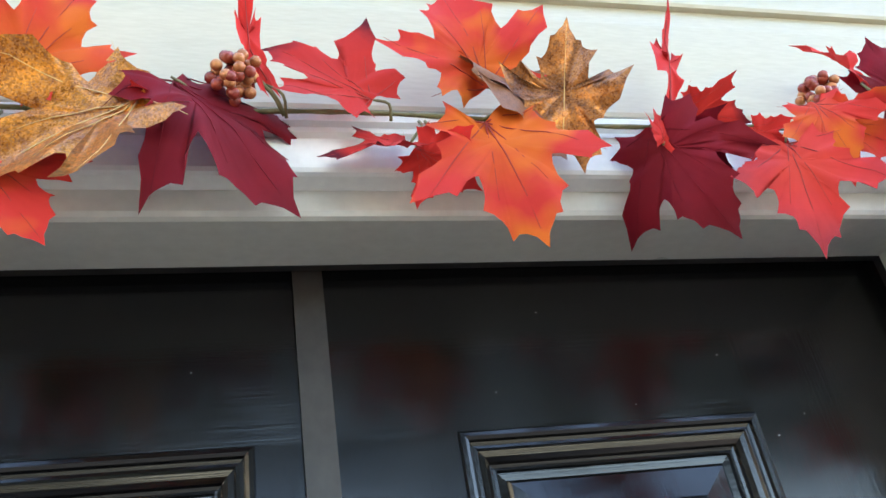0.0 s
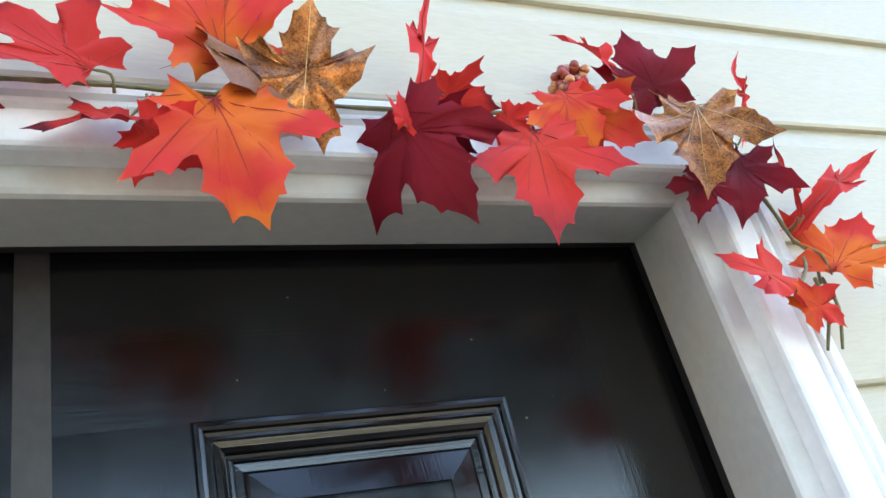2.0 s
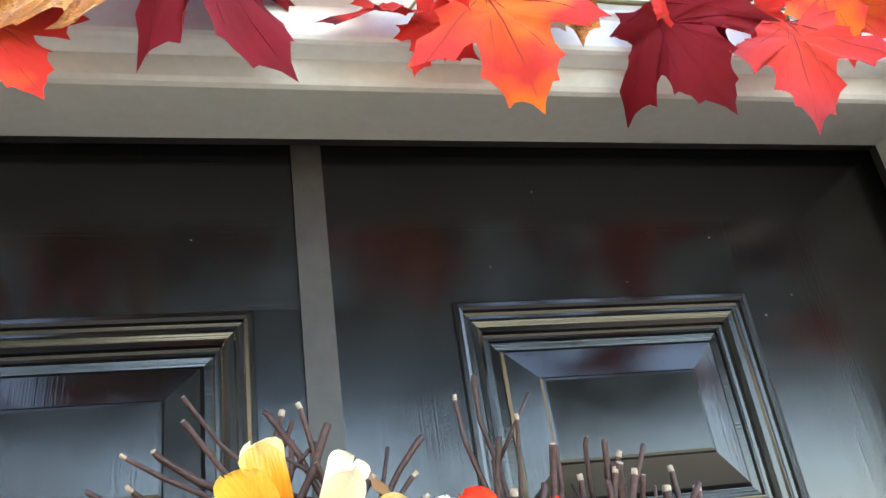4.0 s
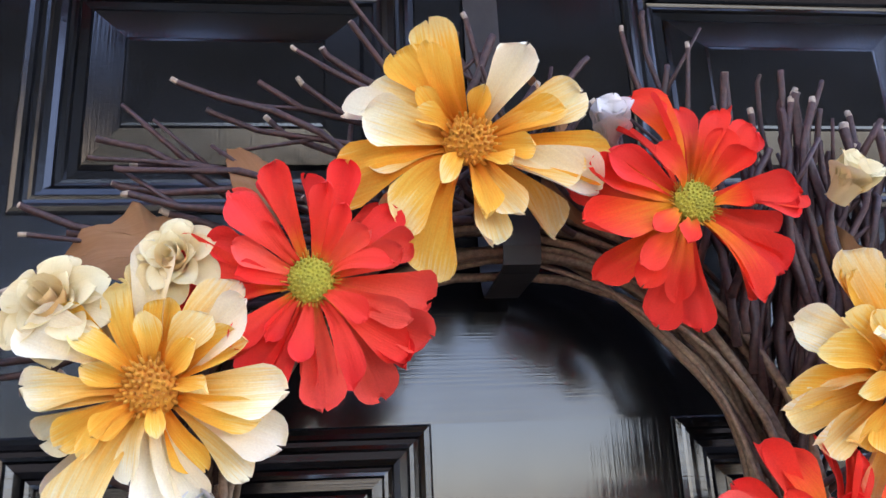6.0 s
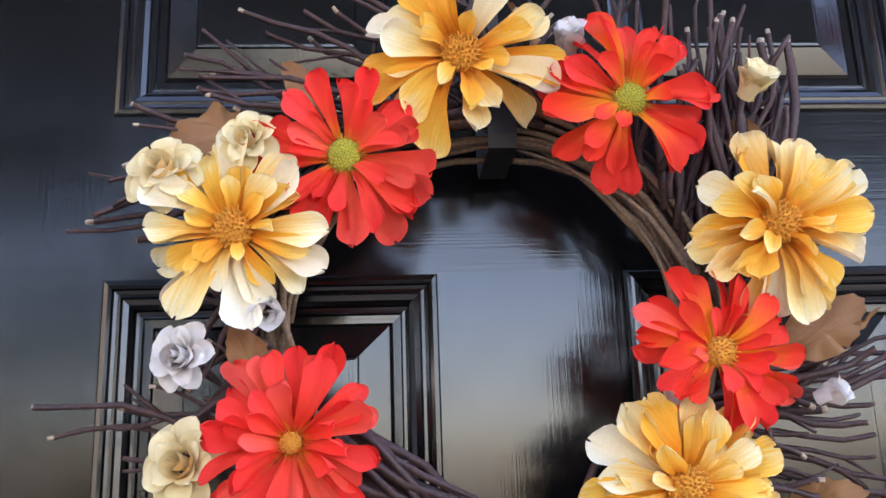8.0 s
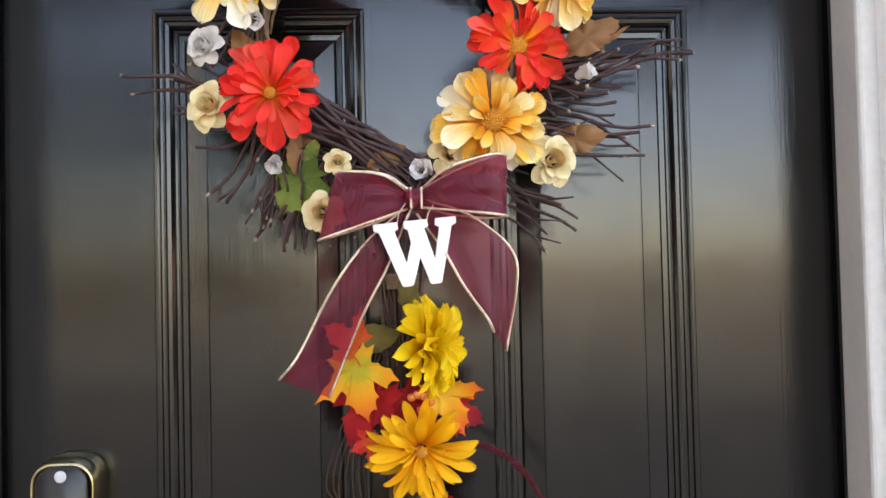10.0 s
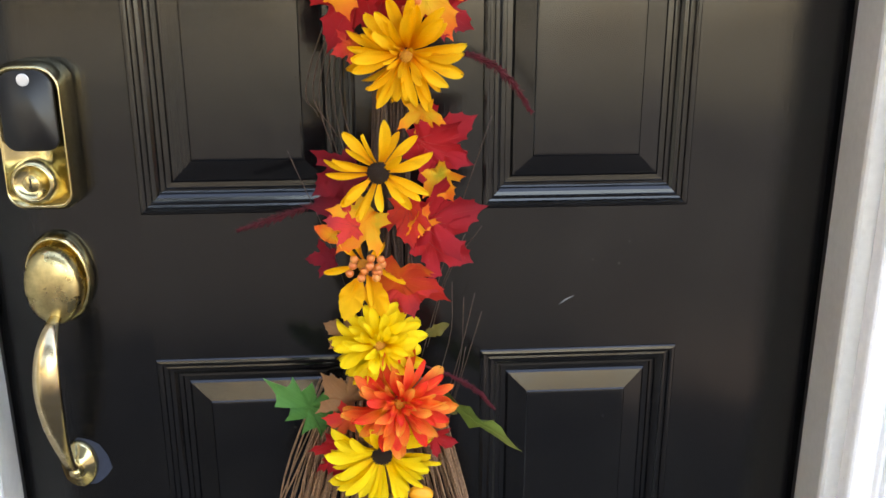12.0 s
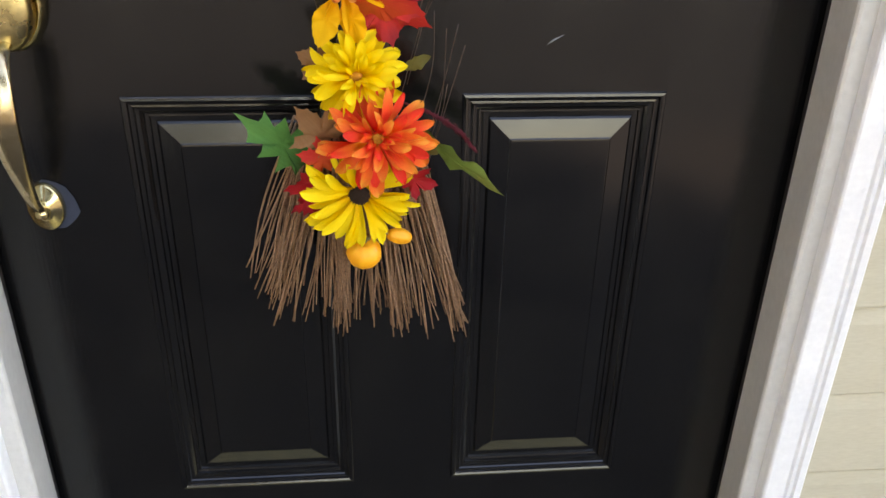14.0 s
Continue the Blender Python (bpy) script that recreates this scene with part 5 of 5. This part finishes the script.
bm = bmesh.new()
lathe(bm, [(0.006, -0.0375), (0.006, -0.0382), (0.005, -0.0384)], 20)
place("badge", mesh_of("badge", bm, BADGE), glass, Matrix.Translation((-0.3715, 0.0, 1.1375)), "small round silver badge")
bm = bmesh.new()
lathe(bm, [(0.0225, -0.033), (0.0222, -0.040), (0.0205, -0.046), (0.0175, -0.049), (0.0165, -0.0485), (0.0155, -0.046), (0.0085, -0.0455)], 32)
cyl = part("lock_cylinder", bm, BRASS, lock, m=Matrix.Translation((-0.372, 0.0, 1.0405)))
bm = bmesh.new()
lathe(bm, [(0.0082, -0.045), (0.0082, -0.0505), (0.0075, -0.0512)], 24)
place("key_plug", mesh_of("key_plug", bm, BRASS_WORN), cyl, Matrix.Translation((-0.372, 0.0, 1.0405)))
bm = bmesh.new()
box(bm, (-0.0008, -0.0516, -0.0045), (0.0008, -0.0508, 0.0045))
place("keyhole", mesh_of("keyhole", bm, HOLE, False), cyl, Matrix.Translation((-0.372, 0.0, 1.041)))

handle = thing("door_handle_set", -0.367, 0.0, 0.86, "worn brass entry handle set with oval plate and curved grip", "door handle")
bm = bmesh.new()
lathe(bm, [(0.0345, 0.0), (0.0345, -0.008), (0.032, -0.014), (0.0305, -0.015), (0.030, -0.014)], 40, 1.0, 1.42)
part("upper_plate", bm, BRASS, handle, m=Matrix.Translation((-0.374, 0.0, 0.931)))
bm = bmesh.new()
lathe(bm, [(0.0285, -0.012), (0.0285, -0.026), (0.0265, -0.031), (0.021, -0.0345), (0.012, -0.0362), (0.004, -0.0367)], 40, 1.0, 1.45)
part("cover", bm, BRASS_WORN, handle, "scuffed brass oval cover", Matrix.Translation((-0.3745, 0.0, 0.928)))
line = smooth_line([(-0.374, -0.030, 0.896), (-0.3745, -0.048, 0.889), (-0.3755, -0.064, 0.868), (-0.377, -0.070, 0.832), (-0.378, -0.062, 0.786), (-0.379, -0.044, 0.745), (-0.3795, -0.030, 0.723), (-0.380, -0.014, 0.713)], 34)
bm = bmesh.new()
rings = []
for i, p in enumerate(line):
    d = (line[min(i + 1, 33)] - line[max(i - 1, 0)]).normalized()
    side = Vector((1, 0, 0))
    nrm = d.cross(side)
    u = i / 33
    w = 0.0055 + 0.0085 * math.exp(-((u - 0.42) / 0.26) ** 2)
    th = 0.0048 + 0.0022 * math.exp(-((u - 0.42) / 0.3) ** 2)
    rings.append([bm.verts.new(p + side * w * math.cos(2 * math.pi * k / 16) + nrm * th * math.sin(2 * math.pi * k / 16)) for k in range(16)])
for q, s in zip(rings, rings[1:]):
    for k in range(16):
        bm.faces.new((q[k], q[(k + 1) % 16], s[(k + 1) % 16], s[k]))
bm.faces.new(rings[0])
bm.faces.new(rings[-1])
world_part("grip", bm, STEEL_GRIP, handle, "curved worn metal grip")
bm = bmesh.new()
lathe(bm, [(0.0195, 0.0), (0.0195, -0.005), (0.0175, -0.009), (0.010, -0.0115), (0.0095, -0.013)], 36, 1.0, 1.45)
part("lower_plate", bm, BRASS, handle, m=Matrix.Translation((-0.380, 0.0, 0.711)))
bm = bmesh.new()
lathe(bm, [(0.0070, -0.010), (0.0075, -0.016), (0.0060, -0.0225), (0.0025, -0.025)], 24)
part("lower_knob", bm, BRASS, handle, m=Matrix.Translation((-0.380, 0.0, 0.7095)))
bm = bmesh.new()
rr = random.Random(8)
edge = [bm.verts.new(((0.0225 + 0.008 * max(0, math.cos(2 * math.pi * k / 22)) + jitter(rr, 0.0025)) * math.cos(2 * math.pi * k / 22), -0.0012, (0.030 + jitter(rr, 0.002)) * math.sin(2 * math.pi * k / 22))) for k in range(22)]
bm.faces.new(edge)
part("old_paint_patch", bm, BLUE_TAPE, handle, "blue old paint showing round the lower plate", Matrix.Translation((-0.377, 0.0, 0.711)), False)

# ---- paint chips and scratches on the door ----
bm = bmesh.new()
tube(bm, smooth_line([(0.155, -0.0003, 0.884), (0.163, -0.0005, 0.890), (0.172, -0.0003, 0.894)], 6), [0.0002, 0.0007, 0.0010, 0.0008, 0.0005, 0.0002], 5)
scratch = tagged(new("paint_scratch", mesh_of("paint_scratch", bm, CHIP)), "pale scratch in the black door paint", "scratch")
for x, z, s in ((0.142, 1.991, 0.0010), (0.276, 1.95, 0.0012), (0.303, 1.885, 0.0012), (0.10, 1.93, 0.0008), (0.33, 1.90, 0.0008), (-0.10, 1.955, 0.0008), (0.20, 1.915, 0.0007), (0.22, 0.93, 0.0008), (0.23, 0.955, 0.0008), (0.19, 0.935, 0.0007)):
    bm = bmesh.new()
    bmesh.ops.create_icosphere(bm, subdivisions=1, radius=0.75 * s)
    bm.transform(Matrix.Diagonal((1, 0.3, 0.8, 1)))
    bm.transform(Matrix.Translation((x, -0.0002, z)))
    tagged(new("paint_chip", mesh_of("paint_chip", bm, CHIP)), "tiny pale chip in the black door paint", "paint chip", "chips in the door paint")

# ---- the maple garland over the door frame ----
GY = -0.122
garland = thing("garland", 0.1, GY, 2.073, "silk maple leaf garland with berries draped over the door frame", "garland")
bm = bmesh.new()
gl = smooth_line([(-0.43, GY, 2.063), (-0.30, GY + 0.003, 2.071), (-0.135, GY, 2.067), (-0.035, GY, 2.070), (0.03, GY - 0.002, 2.068), (0.17, GY, 2.064), (0.275, GY - 0.001, 2.066), (0.37, GY, 2.063), (0.425, GY - 0.004, 2.064), (0.462, GY - 0.004, 2.036), (0.484, GY - 0.002, 1.998), (0.497, GY, 1.955)], 90)
tube(bm, gl, [0.0016 + 0.0003 * math.sin(i * 1.7) for i in range(90)], 7)
world_part("vine", bm, STEM, garland, "olive green wire vine")


def stem(a, b, w=0.0010):
    a, b = Vector((a[0], GY, a[1])), Vector(b)
    bm = bmesh.new()
    mid = a.lerp(b, 0.5) + Vector((0.004, -0.004, 0.002))
    tube(bm, smooth_line([a, mid, b], 7), [w * 1.2, w, w, w, w, w, w * 0.8], 5)
    world_part("stem", bm, STEM, garland)


def g(x, z, ang, size, mat, twist=0, pitch=10, bend=-0.15, curl=0.15, wave=1.0, y=0.0, label="", root=None, half=HALF):
    stem(root or (x + (0.012 if x < 0.42 else -0.008), 2.064 if x < 0.46 else z + 0.01), (x, GY - 0.010 + y, z))
    maple(garland, x, GY - 0.010 + y, z, ang, size, mat, twist, pitch, bend, curl, wave, label, half=half, lobes=MAPLE_LOBES if half is HALF else ((0.0, 0.93),))


g(-0.397, 2.072, 110, 0.094, LEAF_ORANGE, 15, label="orange maple leaf")
g(-0.368, 2.043, -80, 0.104, LEAF_WINE, -15, curl=0.5, label="burgundy maple leaf")
g(-0.319, 2.076, 80, 0.104, LEAF_RED, 35, label="red maple leaf")
g(-0.290, 2.038, -95, 0.099, LEAF_CORAL, 10, label="coral maple leaf")
g(-0.247, 2.072, 120, 0.088, LEAF_TWO, 25)
g(-0.199, 2.081, 62, 0.088, LEAF_ORANGE, 5, label="orange red maple leaf")
g(-0.122, 2.058, 208, 0.118, GOLD, 16, 5, -0.25, 0.35, y=-0.012, label="gold glitter maple leaf")
g(-0.212, 2.028, -55, 0.078, LEAF_ORANGE, -15, label="orange maple leaf")
g(-0.108, 2.080, -50, 0.112, LEAF_WINE, -20, 10, -0.30, -0.5, y=-0.006, label="burgundy maple leaf")
g(-0.108, 2.066, 178, 0.040, LEAF_RED, 55)
g(-0.053, 2.082, 106, 0.098, LEAF_RED, 30, 5, 0.2, 0.8, label="red maple leaf folded lengthwise", half=FOLDED)
g(0.012, 2.072, 141, 0.082, LEAF_TWO, 14, 8, -0.3, 0.2, label="red maple leaf with burgundy tip")
g(0.090, 2.086, 101, 0.100, LEAF_ORANGE, -5, 6, -0.1, 0.1, label="large orange maple leaf")
g(0.130, 2.040, 126, 0.104, COPPER_BACK, 20, 10, -0.2, 0.3, label="brown back of a glitter leaf", half=CURLED)
g(0.130, 2.036, 78, 0.094, COPPER, -10, 10, 0.2, 0.4, label="copper glitter maple leaf", half=CURLED)
g(0.076, 2.046, -78, 0.100, LEAF_ORANGE, 8, 8, -0.12, 0.1, y=-0.014, label="large orange red maple leaf")
g(0.030, 2.036, 184, 0.054, LEAF_TWO, 40, 10, -0.3)
g(0.034, 2.034, -42, 0.048, LEAF_RED, 40, 10, -0.2)
g(0.190, 2.048, -68, 0.090, LEAF_WINE, 44, 10, -0.30, -0.5, y=-0.008, label="burgundy maple leaf")
g(0.193, 2.030, 88, 0.030, LEAF_RED, 25, y=-0.012)
g(0.205, 2.050, -35, 0.050, LEAF_WINE, 45)
g(0.215, 2.062, 75, 0.132, LEAF_RED, 20, 4, -0.1, 0.6, label="red maple leaf folded lengthwise", half=FOLDED)
g(0.228, 2.072, -12, 0.048, LEAF_TWO, 48)
g(0.286, 2.036, -95, 0.090, LEAF_CORAL, 12, 10, -0.2, 0.2, y=-0.010, label="coral red maple leaf")
g(0.273, 2.058, -50, 0.035, LEAF_RED, 30)
g(0.318, 2.070, -82, 0.062, LEAF_ORANGE, 15, 14, y=-0.014, label="orange maple leaf")
g(0.328, 2.056, -24, 0.060, LEAF_ORANGE, 40, 12, -0.2, y=-0.010)
g(0.384, 2.104, 119, 0.058, LEAF_RED, 30, 8, -0.4, 0.5, label="curled red leaf", root=(0.40, 2.066), half=CURLED)
g(0.420, 2.078, 98, 0.076, LEAF_WINE, -14, 5, -0.1, 0.1, label="burgundy maple leaf", root=(0.435, 2.064))
g(0.486, 2.052, 61, 0.112, LEAF_RED, 50, 0, -0.1, 0.5, label="red maple leaf folded lengthwise", root=(0.466, 2.03), half=FOLDED)
g(0.437, 2.066, -108, 0.088, COPPER, 18, 14, -0.3, 0.3, y=-0.014, label="copper glitter maple leaf")
g(0.474, 2.036, -112, 0.074, LEAF_WINE, 20, 8, -0.2, label="burgundy maple leaf")
g(0.430, 2.010, -120, 0.045, LEAF_WINE, 20, 5, -0.2)
g(0.498, 1.972, 70, 0.096, LEAF_TWO, 30, 6, -0.2, 0.6, root=(0.494, 1.965), label="dark red curled leaf", half=FOLDED)
g(0.506, 1.974, 29, 0.146, LEAF_RED, -20, 4, -0.1, 0.6, root=(0.496, 1.965), label="long red leaf folded lengthwise", half=FOLDED)
g(0.505, 1.922, 40, 0.080, LEAF_ORANGE, -30, 8, -0.1, root=(0.498, 1.955), label="orange red maple leaf")
g(0.464, 1.908, 150, 0.066, LEAF_CORAL, 12, 12, -0.2, root=(0.498, 1.945), label="coral red maple leaf", half=CURLED)
g(0.462, 1.908, -40, 0.044, LEAF_ORANGE, 20, 10, -0.2, root=(0.498, 1.945), half=CURLED)
for dx in (-0.003, 0.004):
    stem((0.502 + dx, 1.925), (0.484 + 2 * dx, GY, 1.868), 0.0014)
stem((0.497, 1.958), (0.502, GY, 1.920), 0.0014)

B_WINE, B_COPPER = ball_mesh("berry", 0.0038, BERRY), ball_mesh("berry", 0.0038, BERRY_COPPER)
for cx, cz, first in ((-0.072, 2.087, B_COPPER), (0.339, 2.088, B_WINE)):
    bm = bmesh.new()
    tube(bm, smooth_line([(cx + 0.030, GY, 2.066), (cx + 0.022, GY - 0.008, 2.078), (cx + 0.004, GY - 0.012, 2.096)], 7), 0.0015, 6)
    cluster = world_part("berry_cluster", bm, STEM, garland, "cluster of copper and burgundy berries")
    r = random.Random(int(cx * 1000))
    for k in range(46):
        b = Vector((r.gauss(0, 1), r.gauss(0, 1), r.gauss(0, 1))).normalized() * r.uniform(0.5, 1.0)
        place("berry", first if r.random() < 0.6 else (B_WINE if first is B_COPPER else B_COPPER), cluster, Matrix.Translation((cx + b.x * 0.016, GY - 0.014 + b.y * 0.011, cz + b.z * 0.022)))
